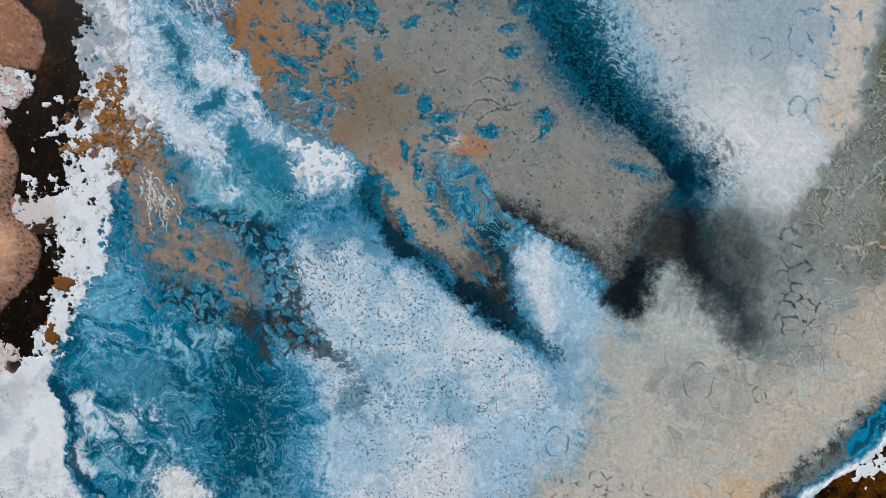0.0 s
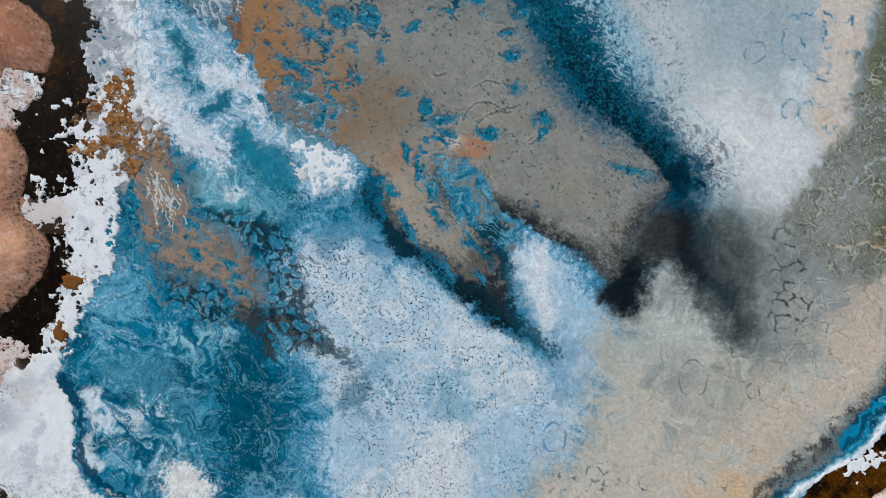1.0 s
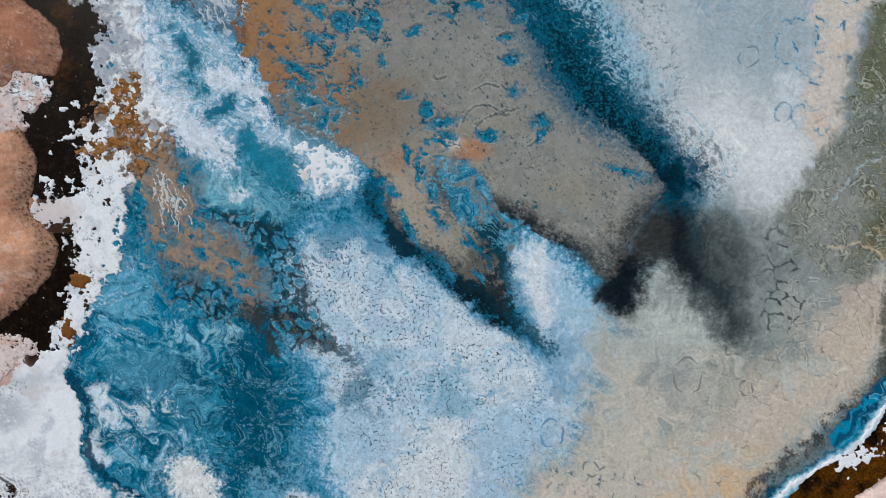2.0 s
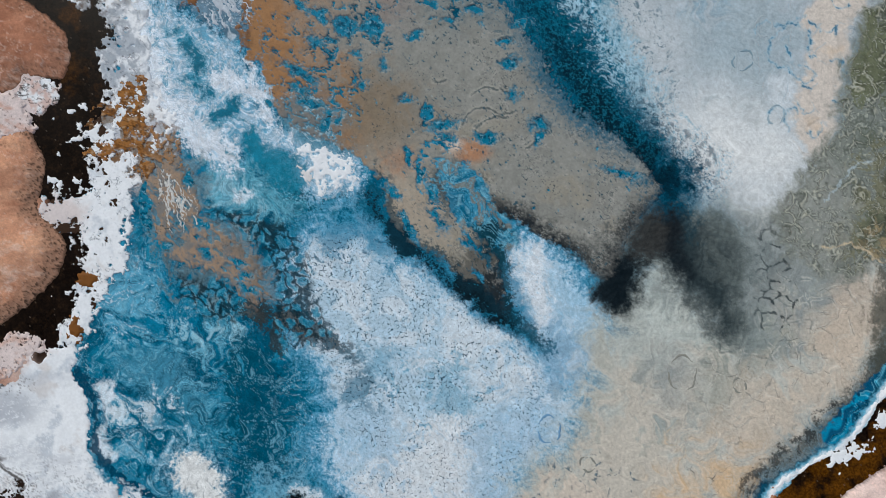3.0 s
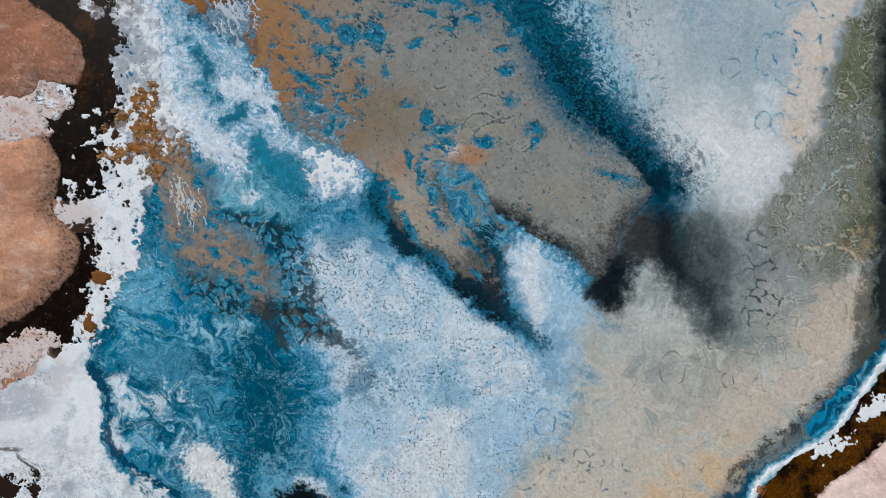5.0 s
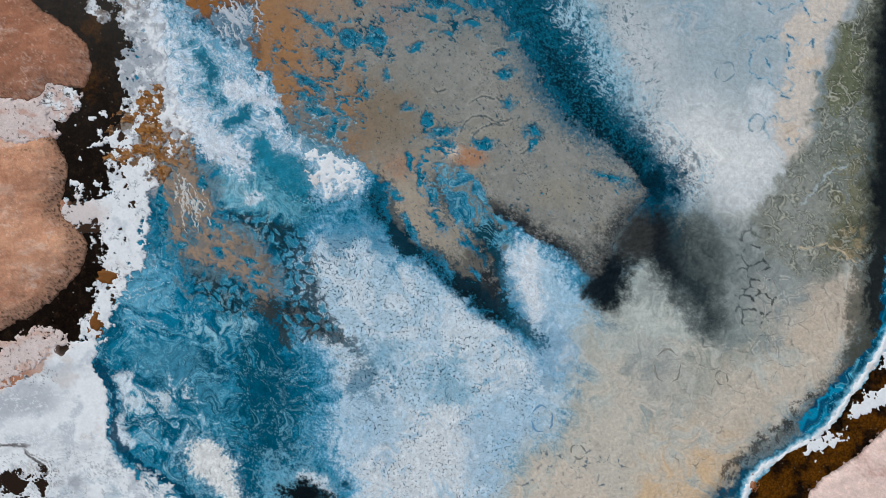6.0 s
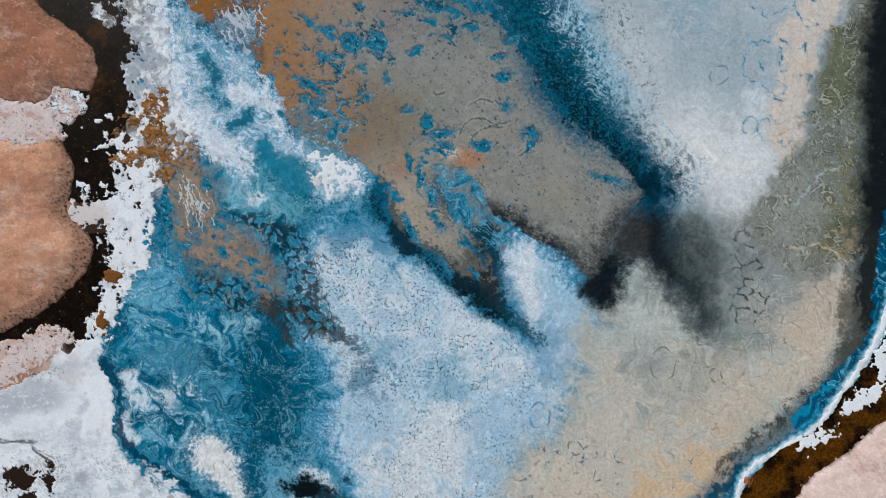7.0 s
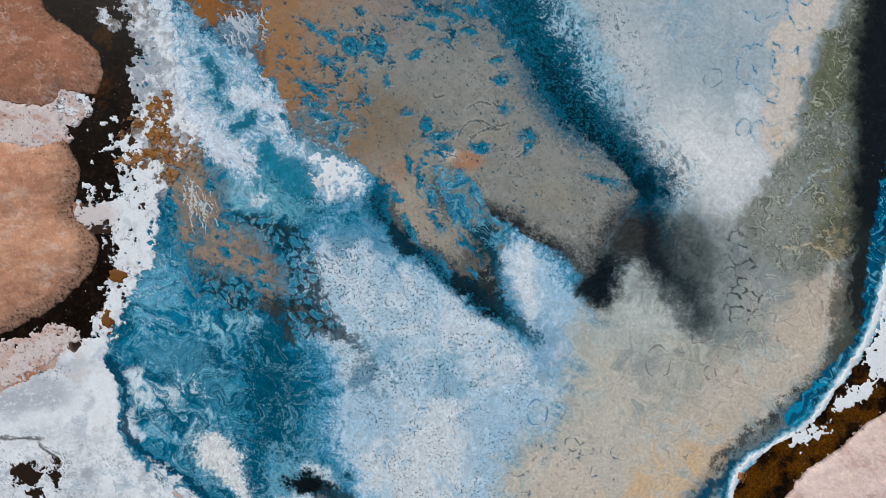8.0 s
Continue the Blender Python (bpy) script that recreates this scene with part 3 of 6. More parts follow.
    lay((208, 196, 184), 0.9 * step(-10, 8, sd(area((1352, 196), (1372, 120), (1362, 60), (1400, 20), (1450, -40), (1500, -40), (1470, 30), (1460, 56), (1436, 78), (1440, 116), (1424, 150), (1414, 200), (1406, 262), (1380, 300), (1348, 262)), 8, 5) + 10 * turn))
    lay((206, 184, 160), 0.6 * cloud(((1400, 108), (1424, 104), (1430, 128), (1404, 134)), 6, 4) + 0.6 * cloud(((1356, 228), (1380, 224), (1388, 246), (1366, 252)), 7, 4))
    # blue seams between the salt plates
    edge, cell = worley(U + FINE[0] + 10 * SM[0], V + FINE[1] + 8 * SM[1], 38, 37)
    plates = sd(area((1290, 20), (1320, -30), (1440, -30), (1440, 60), (1410, 150), (1390, 260), (1320, 240), (1290, 180)), 8, 4)
    field["plates"], field["plate_edge"], field["plate_cell"] = plates, edge, cell
    lay((148, 172, 186), 0.5 * step(1.2, 0.3, edge) * step(-10, 15, plates) * step(0.0, 0.4, plan_noise(30, 2, 38)))
    lay((140, 176, 194), 0.6 * step(-3.0, 0.0, SEAM))
    lay((34, 104, 136), 0.85 * step(-0.6, 0.9, SEAM))
    # olive terraces
    olive = sd(OLIVE, 10, 8)
    field["olive"] = olive
    olive = olive + 8 + 12 * turn
    inside = step(-10, 20, olive)
    lay((126, 130, 122), 0.95 * step(-20, 8, olive))
    lay((104, 108, 80), 0.85 * inside * zone(((1424, 80), (1450, 50), (1490, 60), (1504, 150), (1480, 210), (1440, 190), (1424, 130)), 16, 14))
    lay((120, 118, 92), 0.8 * inside * zone(((1460, 290), (1506, 300), (1510, 440), (1470, 460), (1430, 440), (1440, 380)), 16, 14))
    lay((80, 86, 66), 0.6 * inside * step(0.1, 0.6, SWIRLS[3]) * step(1430, 1470, U))
    lay((150, 152, 146), 0.6 * zone(((1350, 320), (1420, 330), (1436, 400), (1380, 470), (1345, 430)), 18, 12))
    lay((166, 146, 112), 0.7 * step(-0.2, 0.4, f2) * zone(((1446, 440), (1470, 400), (1500, 400), (1500, 440), (1486, 458)), 8, 6))
    # terraces with thin pale rims, and shade painted into the colour at each foot
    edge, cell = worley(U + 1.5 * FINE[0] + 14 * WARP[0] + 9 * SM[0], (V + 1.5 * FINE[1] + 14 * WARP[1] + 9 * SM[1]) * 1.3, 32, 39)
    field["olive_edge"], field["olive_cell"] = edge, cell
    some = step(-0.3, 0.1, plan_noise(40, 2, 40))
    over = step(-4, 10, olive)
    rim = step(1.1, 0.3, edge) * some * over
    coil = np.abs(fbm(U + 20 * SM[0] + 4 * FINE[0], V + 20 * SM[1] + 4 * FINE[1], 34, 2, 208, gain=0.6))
    twig = np.abs(fbm(U + 16 * SM[0] + 4 * FINE[0], V + 16 * SM[1] + 4 * FINE[1], 17, 2, 209, gain=0.6, turn=-35, stretch=1.7))
    net = np.maximum(step(0.042, 0.012, coil), step(0.05, 0.015, twig) * step(0.0, 0.3, plan_noise(34, 2, 41))) * over
    field["rim"] = np.maximum(rim, net)
    # painted shade: dark bands a little way off the rims and coils
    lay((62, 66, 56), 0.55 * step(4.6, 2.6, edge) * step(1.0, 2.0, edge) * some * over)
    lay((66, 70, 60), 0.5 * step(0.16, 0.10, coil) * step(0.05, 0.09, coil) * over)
    lay((180, 178, 162), 0.7 * rim)
    lay((176, 178, 166), 0.65 * net)
    lay((196, 178, 150), 0.9 * step(-2.4, -0.8, thin_patch(((1388, 436), (1410, 440), (1432, 430), (1446, 440), (1462, 446), (1476, 458), (1490, 462), (1502, 442), (1516, 428)), 1370, 410, 1530, 480) + 0.8 * n12))
    lay((176, 190, 196), 0.7 * step(-2.0, -0.5, thin_patch(((1392, 366), (1414, 340), (1430, 320), (1450, 302), (1470, 300)), 1380, 286, 1490, 380) + n12))
    # dark organic drift
    field["smoke"] = sd(SMOKE, 12, 6)
    smoke = sd(SMOKE, 12, 6) + 12 * turn
    lay((112, 122, 122), 0.75 * step(-66, 6, smoke + 3 * grain) * step(1180, 1240, U - 0.2 * (V - 400)))
    lay((108, 116, 114), 0.8 * step(-24, 6, smoke + 3 * grain))
    core = 0.95 * step(-24, 28, smoke + 6 * grain)
    fade = step(0, 110, U - 1150 - 0.62 * (V - 420) + 15 * turn)
    lay((40, 52, 56), core * (1 - 0.45 * fade))
    lay((108, 116, 112), 0.25 * step(0.1, 0.6, f1 + 0.2 * tiny) * core * step(-20, 50, U - 1150 - 0.62 * (V - 420)))
    lay((24, 56, 68), 0.6 * zone(((1150, 372), (1186, 390), (1188, 430), (1160, 440), (1146, 400)), 14, 8))
    lay((14, 24, 30), 0.96 * step(-12, 12, sd(area((1060, 452), (1108, 446), (1092, 476), (1088, 516), (1060, 536), (1026, 530), (1020, 500), (1040, 474)), 8, 5) + 9 * turn + 4 * grain))
    lay((52, 52, 51), 0.9 * step(-14, 14, sd(area((1096, 386), (1134, 352), (1156, 372), (1168, 412), (1150, 446), (1104, 450), (1078, 450), (1084, 420)), 8, 5) + 8 * grain))
    lay((18, 26, 32), 0.85 * step(-14, 12, sd(band((1142, 366), (1156, 400), (1150, 440), (1170, 478)), 8, 5) + 14 + 6 * grain))
    lay((104, 104, 100), 0.95 * step(-8, 8, sd(area((1010, 380), (1090, 340), (1140, 346), (1112, 376), (1090, 414), (1066, 462), (1042, 492), (1000, 462)), 5, 4) - 7 + 5 * grain))
    for pts, wide in ((DARK_A, 6), (DARK_B, 12)):
        d = sd(pts, 10, 6) + 9 * turn
        lay((6, 84, 110), 0.85 * speck(d + wide * 1.9, 13, 0.22) * step(960, 900, U - 0.8 * (V - 520)))
        lay((10, 28, 38), 0.96 * speck(d + wide * 0.7, 8, 0.2) * step(940, 860, U - 0.2 * (V - 520)))
    lay((8, 42, 56), 0.95 * speck(sd(area((684, 392), (706, 396), (742, 438), (736, 456), (706, 448), (688, 424)), 6, 5), 7))
    lay((12, 30, 38), 0.95 * speck(sd(area((800, 470), (850, 500), (885, 520), (908, 556), (886, 566), (846, 532), (806, 500)), 6, 5) + 8 * turn, 9))
    lay((20, 66, 84), 0.8 * speck(sd(area((880, 530), (920, 556), (952, 588), (930, 592), (890, 562)), 6, 5) - 2, 12))
    # blue channel between the mud fingers
    gut = sd(area((770, 292), (806, 292), (836, 314), (856, 350), (884, 400), (896, 430), (868, 440), (846, 408), (812, 398), (790, 356)), 5, 4)
    lay((58, 132, 162), 0.95 * step(-10, 0, gut))
    lay((120, 174, 194), 0.75 * step(0.0, 0.5, f2 + 0.3 * n12) * step(-10, 0, gut))
    lay((6, 70, 92), 0.7 * step(0.2, 0.06, CURL[1]) * step(-10, 0, gut))
    lay((120, 116, 106), 0.8 * step(0.35, 0.6, f1 + 0.4 * n12) * step(-10, 0, gut))
    lay((0, 90, 122), 0.7 * step(0.2, 0.7, -f1) * step(-10, 0, gut))
    lay((6, 44, 58), 0.9 * speck(sd(area((842, 398), (880, 400), (872, 430), (880, 470), (866, 480), (848, 440)), 6, 5) - 1, 7))
    lay((16, 58, 72), 0.85 * speck(sd(area((824, 404), (850, 408), (880, 450), (892, 500), (890, 526), (862, 500), (838, 450)), 6, 5) + 8 * turn, 9))
    lay((104, 164, 186), 0.7 * pale_line * step(-8, 0, gut))
    d = sd(DARK_C, 8, 5) + 20 * turn + 8 * n12 * step(20, 60, U - 890 - 0.62 * V)
    near = step(410, 330, V)
    lay((4, 86, 112), 0.88 * speck(d + 50 + 12 * step(200, 20, V), 34) * near)
    lay((0, 72, 96), 0.85 * speck(d + 30, 16) * near)
    lay((0, 48, 66), (0.5 + 0.45 * step(20, 120, V)) * speck(d + 24, 9) * near)
    lay((4, 30, 42), 0.9 * step(-20, -7, d + 3 * grain) * step(60, 200, V) * near)
    spray = step(-108, -84, d) * step(-16, -28, d) * step(380, 320, V) * step(890, 950, U - 0.8 * (V - 60))
    lay((2, 54, 74), 0.85 * step(0.1, 0.4, 0.6 * tiny + 0.8 * grain) * spray * step(-98, -40, d + 21 * turn))
    lay((160, 190, 204), 0.85 * step(0.12, 0.4, -0.6 * tiny + 0.8 * grain) * spray * step(-34, -64, d + 15 * turn))
    lay((120, 172, 194), 0.45 * step(-0.1, 0.5, f2 + 0.5 * n12) * pale_line * spray)
    lay((2, 54, 76), 0.6 * step(0.3, 0.8, -f2 + 0.6 * n12) * spray)
    lay((158, 190, 206), 0.85 * step(0.0, 0.25, TINY + 0.5 * n6 + 0.012 * (-d - 70)) * spray * step(240, 140, V))
    lay((30, 110, 134), 0.6 * step(0.1, 0.4, grain + 0.5 * n6) * step(-44, -24, d) * near * step(340, 240, V))
    lay((2, 38, 54), 0.6 * step(0.1, 0.4, -grain + 0.5 * n6) * step(-70, -34, d) * near)
    lay((8, 92, 116), 0.5 * step(-0.2, 0.6, f2 + 0.6 * grain) * step(-44, -26, d) * near * step(160, 60, V))
    # the black water of the east and the blue under the salt rim
    d = sd(DARK_D, 8, 5) + 9 * turn
    lay((92, 98, 92), 0.75 * speck(d + 26 - 12 * step(600, 690, V), 16, 0.9) * step(1180, 1420, U))
    lay((30, 36, 38), (0.93 - 0.3 * step(540, 620, V)) * step(-26, -4, d + 3 * step(640, 560, V) - 4 * step(610, 690, V) + 5 * grain) * (0.5 + 0.5 * step(1300, 1400, U)))
    lay((20, 30, 36), 0.7 * speck(sd(band((1420, 690), (1386, 716), (1350, 756), (1310, 790), (1270, 826)), 8, 5) + 8 + 9 * turn, 9) * step(-0.5, 0.1, f2 + 0.4 * n12))
    lay((120, 138, 146), 0.6 * pale_line * step(-20, -4, sd(band((1400, 740), (1350, 770), (1300, 810), (1250, 850)), 8, 5)))
    east = U + 12 * SWIRLS[3] + 6 * SWIRLS[4] + 8 * n12 - 10 * step(60, 0, V) + 6 * step(240, 420, V)
    lay((64, 68, 58), 0.8 * step(1486, 1516, east) * step(470, 380, V))
    lay((18, 24, 28), 0.97 * step(1504, 1534, east) * step(470, 380, V))
    lay((36, 46, 52), 0.5 * step(0.2, 0.7, FLOW) * step(1510, 1540, east) * step(470, 380, V))
    lay((110, 128, 134), 0.8 * step(0.78, 0.9, TINY + 0.2 * n12) * step(1536, 1550, U) * step(230, 260, V) * step(330, 300, V))
    lay((72, 74, 66), 0.8 * zone(((1484, 470), (1545, 440), (1540, 590), (1508, 640), (1470, 610)), 26, 8))
    lay((26, 32, 34), 0.9 * zone(((1512, 440), (1545, 430), (1540, 560), (1522, 600), (1508, 560)), 18, 6))
    d = sd(EAST_BLUE, 6, 5) + 5 * n12
    wide = 11 + 9 * step(600, 680, V)
    blue = step(-wide - 3, -wide + 3, d)
    lay((0, 78, 112), 0.95 * blue)
    lay((4, 52, 76), 0.8 * step(0.1, 0.6, -f2 - 0.3 * n12) * blue)
    streak = fbm(MU, MV, 14, 3, 26, turn=-52, stretch=3.2, gain=0.5)
    lay((26, 140, 178), 0.85 * step(0.1, 0.5, streak) * blue)
    lay((110, 186, 208), 0.7 * step(0.07, 0.02, np.abs(fbm(MU, MV, 16, 2, 27, turn=-52, stretch=3.5, gain=0.5))) * blue)
    lay((10, 50, 68), 0.9 * step(-20, -8, 9 * turn + sd(EAST_BLUE_LOW, 9, 5) + 6 * n12))
    lay((0, 76, 108), 0.8 * step(-9, -3, 8 * turn + sd(EAST_BLUE_LOW, 9, 5) + 4 * n12))
    # grey wash and charred net round the tip of the mud tongue
    wash = 0.8 * zone(((380, 345), (405, 375), (455, 400), (490, 440), (512, 500), (500, 540), (450, 470), (400, 430), (376, 390)), 14, 8)
    lay((110, 124, 128), 0.75 * wash)
    lay((134, 118, 106), 0.7 * wash * step(0.2, 0.05, np.abs(fbm(MU, MV, 18, 3, 211, turn=48, stretch=3.0, gain=0.5))))
    lay((100, 122, 132), 0.7 * zone(((300, 296), (385, 300), (398, 370), (340, 430), (300, 400)), 14, 8))
    lay((92, 110, 116), 0.75 * zone(((325, 430), (380, 450), (430, 490), (440, 540), (390, 520), (340, 490)), 14) * step(-0.4, 0.3, f2))
    d = sd(DARK_TAIL, 10, 6) + 12 * turn
    lay((40, 50, 54), 0.9 * speck(d + 14 * step(690, 600, U) + 1, 8) * step(720, 600, U))
    lay((92, 90, 86), 0.6 * speck(d + 4, 8) * step(640, 560, U))
    lay((46, 54, 56), 0.85 * speck(sd(band((486, 530), (496, 560), (512, 590), (520, 610)), 8, 6) + 9 + 8 * turn, 6))
    lay((84, 120, 140), 0.55 * zone(((600, 580), (650, 620), (672, 690), (640, 680), (610, 630)), 14))
    web = np.maximum(sd(area((405, 375), (450, 370), (520, 400), (560, 450), (582, 520), (600, 580), (540, 600), (505, 560), (512, 500), (480, 430)), 10, 6),
                     sd(area((345, 482), (400, 490), (440, 505), (448, 550), (405, 552), (366, 520)), 8, 6)) + 12 * turn
    edge3, cell3 = worley(U + 12 * SM[0] + 5 * FINE[0], V + 12 * SM[1] + 5 * FINE[1], 21, 57)
    lay((24, 116, 146), 0.85 * step(-8, 6, web) * step(3, 5, edge3))
    lay((70, 146, 170), 0.6 * step(-8, 6, web) * step(5, 8, edge3) * step(-0.2, 0.4, n12))
    lay((16, 42, 52), 0.88 * step(3.2, 1.2, edge3 + 0.8 * n6 + 2.5 * turn) * step(-10, 6, web))
    lay((118, 172, 192), 0.6 * step(3.4, 4.4, edge3) * step(6.2, 5.0, edge3) * step(-8, 6, web) * step(0.0, 0.5, n12))
    lay((110, 172, 194), 0.5 * pale_line * step(-4, 8, web) * step(2.5, 4, edge3))
    lay((6, 76, 102), 0.5 * dark_line * step(-4, 8, web) * step(2.5, 4, edge3))
    # shores
    lay((160, 196, 210), 0.65 * pale_line * step(-34, -14, SHORE_LINE))
    lay((40, 120, 150), 0.6 * step(-24, -12, SHORE_LINE + 9 * turn) * step(770, 800, V))
    lay((0, 60, 86), 0.94 * step(-9, -4, SHORE_LINE + 4 * step(700, 640, V) - 2 * step(780, 740, V) + 6 * n12 + 8 * turn))
    lay((22, 74, 94), 0.8 * step(-19, -11, RIM_LINE + 9 * turn))
    lay((110, 174, 200), 0.85 * step(-13, -8, RIM_LINE + 3 * n12))
    lay((206, 218, 226), 0.85 * step(-8, -4, RIM_LINE + 3 * n12))
    d = sd(area((500, 850), (530, 838), (568, 846), (590, 866), (560, 872), (530, 866)), 8, 6) + 9 * turn + 3 * n12
    lay((40, 72, 84), 0.9 * speck(d + 5, 9))
    lay((8, 14, 18), 0.97 * speck(d, 8))
    lay((30, 40, 44), 0.8 * speck(sd(area((560, 870), (620, 870), (630, 890), (570, 892)), 8, 6), 9))
    lay((4, 66, 90), 0.95 * step(-3, 3, sd(area((602, 838), (620, 836), (630, 850), (616, 854)), 4, 4) + 3 * n12))
    isle = sd(area((340, 792), (352, 772), (384, 766), (424, 798), (430, 840), (440, 870), (430, 892), (404, 858), (366, 836)), 7, 6) + 12 * turn
    lay((140, 178, 198), 0.55 * speck(isle + 8, 14, 0.5))
    lay((222, 222, 220), 0.95 * speck(isle - 2, 10, 0.5))
    lay((128, 136, 140), 0.75 * step(0.07, 0.02, np.abs(fbm(U, V, 12, 2, 36, turn=105, stretch=3.4))) * step(0, 10, isle) * step(800, 815, V) * step(850, 835, V))
    basin = sd(MUD, 6, 4)
    pit = step(10, 24, basin) * step(-30, -60, gut) * step(345, 320, V)
    lay((22, 108, 136), 0.9 * pit)
    lay((2, 66, 88), 0.85 * pit * step(-0.1, 0.4, f2))
    lay((96, 156, 176), 0.5 * pit * pale_line)
    # blue shallows along the ragged side of the mud
    lay((84, 132, 152), 0.8 * speck(sd(area((515, 205), (560, 200), (625, 215), (648, 280), (600, 285), (540, 262)), 8), 14))
    lay((176, 200, 212), 0.7 * pale_line * zone(((510, 200), (560, 195), (630, 215), (640, 270), (570, 275)), 12))
    rgb[:] *= (1 + 0.10 * n6 + 0.10 * GRAIN + 0.13 * TINY)[..., None]
    return np.clip(rgb, 0.001, 0.85), field


LAKE_RGB, LAKE_FIELD = lake_colours(0.18)
LAKE_RGB_B = lake_colours(-0.18)[0]


def mirrored(u, v):
    """Places beyond the drawn plan read it mirrored."""
    x, y = (u + 70) / D, (v + 60) / D
    nx, ny = U.shape[1] - 1, U.shape[0] - 1
    x, y = nx - np.abs((x % (2 * nx)) - nx), ny - np.abs((y % (2 * ny)) - ny)
    return np.clip(x, 0, nx - 0.01), np.clip(y, 0, ny - 0.01)


def lake_at(u, v, table=None):
    """Bilinear reading of the colours, or of another table of the lake."""
    x, y = mirrored(u, v)
    i, j = x.astype(int), y.astype(int)
    fx, fy = x - i, y - j
    if table is None:
        table = LAKE_RGB
    if table.ndim == 3:
        fx, fy = fx[..., None], fy[..., None]
    return (table[j, i] * (1 - fx) + table[j, i + 1] * fx) * (1 - fy) + (table[j + 1, i] * (1 - fx) + table[j + 1, i + 1] * fx) * fy


# ---------------------------------------------------------------- materials
def deposit_material(name, rough, grain, grain_size, bump, specular=0.4, cracks=None, flecks=None, relief_height=0.05):
    """A wet or dry mineral surface: the deposit's colour, two scales of grain, fine relief, and shrinkage cracks where it has them."""
    mat = bpy.data.materials.new(name)
    mat.use_nodes = True
    n, l = mat.node_tree.nodes, mat.node_tree.links
    bsdf = n["Principled BSDF"]
    bsdf.inputs["Specular IOR Level"].default_value = specular
    colour = n.new("ShaderNodeAttribute")
    colour.attribute_name = "deposit"
    place = n.new("ShaderNodeNewGeometry")

    def noise_node(size, detail, rough_=0.6):
        t = n.new("ShaderNodeTexNoise")
        t.inputs["Scale"].default_value = 1.0 / size
        t.inputs["Detail"].default_value = detail
        t.inputs["Roughness"].default_value = rough_
        l.new(place.outputs["Position"], t.inputs["Vector"])
        return t.outputs["Fac"]

    def ranged(value, a, b, c, d):
        m = n.new("ShaderNodeMapRange")
        for k, x in zip(("From Min", "From Max", "To Min", "To Max"), (a, b, c, d)):
            m.inputs[k].default_value = x
        l.new(value, m.inputs["Value"])
        return m.outputs["Result"]

    def times(a, b):
        m = n.new("ShaderNodeMath")
        m.operation = "MULTIPLY"
        l.new(a, m.inputs[0])
        l.new(b, m.inputs[1])
        return m.outputs[0]

    def tint(colour_socket, factor):
        m = n.new("ShaderNodeVectorMath")
        m.operation = "SCALE"
        l.new(colour_socket, m.inputs[0])
        l.new(factor, m.inputs["Scale"])
        return m.outputs[0]

    fine = noise_node(grain_size, 5, 0.7)
    wide = noise_node(grain_size * 9, 4)
    grainy = n.new("ShaderNodeAttribute")
    grainy.attribute_name = "deposit_grain"
    two = n.new("ShaderNodeMix")
    two.data_type = "RGBA"
    l.new(ranged(noise_node(0.24, 4, 0.7), 0.44, 0.56, 0, 1), two.inputs[0])
    l.new(colour.outputs["Color"], two.inputs[6])
    l.new(grainy.outputs["Color"], two.inputs[7])
    base = tint(two.outputs[2], times(ranged(fine, 0.25, 0.75, 1 - grain, 1 + grain), ranged(wide, 0.3, 0.7, 1 - 0.5 * grain, 1 + 0.5 * grain)))
    height = fine
    if cracks:
        size, width, share, dark = cracks
        mask = n.new("ShaderNodeAttribute")
        mask.attribute_name = "cracked"
        warp = n.new("ShaderNodeTexNoise")
        warp.inputs["Scale"].default_value = 1.6 / size
        warp.inputs["Detail"].default_value = 3
        l.new(place.outputs["Position"], warp.inputs["Vector"])
        shift = n.new("ShaderNodeVectorMath")
        shift.operation = "MULTIPLY_ADD"
        shift.inputs[1].default_value = (size * 0.9,) * 3
        l.new(warp.outputs["Color"], shift.inputs[0])
        l.new(place.outputs["Position"], shift.inputs[2])
        cells = n.new("ShaderNodeTexVoronoi")
        cells.voronoi_dimensions, cells.feature = "2D", "DISTANCE_TO_EDGE"
        cells.inputs["Scale"].default_value = 1.0 / size
        l.new(shift.outputs[0], cells.inputs["Vector"])
        line = ranged(cells.outputs["Distance"], width / size, 0.35 * width / size, 0, 1)
        gate = ranged(noise_node(size * 0.6, 1), 0.5 + 0.12 * (1 - 2 * share), 0.58 + 0.12 * (1 - 2 * share), 0, 1)
        line = times(times(line, gate), mask.outputs["Fac"])
        mix = n.new("ShaderNodeMix")
        mix.data_type = "RGBA"
        mix.inputs[7].default_value = (*dark, 1)
        l.new(line, mix.inputs[0])
        l.new(base, mix.inputs[6])
        base = mix.outputs[2]
        deep = n.new("ShaderNodeMath")
        deep.operation = "SUBTRACT"
        l.new(fine, deep.inputs[0])
        l.new(line, deep.inputs[1])
        height = deep.outputs[0]
    if flecks:
        size, low, dark = flecks
        spot = ranged(noise_node(size, 3, 0.7), low, low + 0.05, 0, 0.85)
        patch = ranged(noise_node(size * 14, 3), 0.45, 0.62, 0, 1)
        mix = n.new("ShaderNodeMix")
        mix.data_type = "RGBA"
        mix.inputs[7].default_value = (*dark, 1)
        l.new(times(spot, patch), mix.inputs[0])
        l.new(base, mix.inputs[6])
        base = mix.outputs[2]
    l.new(base, bsdf.inputs["Base Color"])
    l.new(ranged(wide, 0.3, 0.7, rough - 0.08, min(1.0, rough + 0.1)), bsdf.inputs["Roughness"])
    relief = n.new("ShaderNodeBump")
    relief.inputs["Strength"].default_value = bump
    relief.inputs["Distance"].default_value = relief_height
    l.new(height, relief.inputs["Height"])
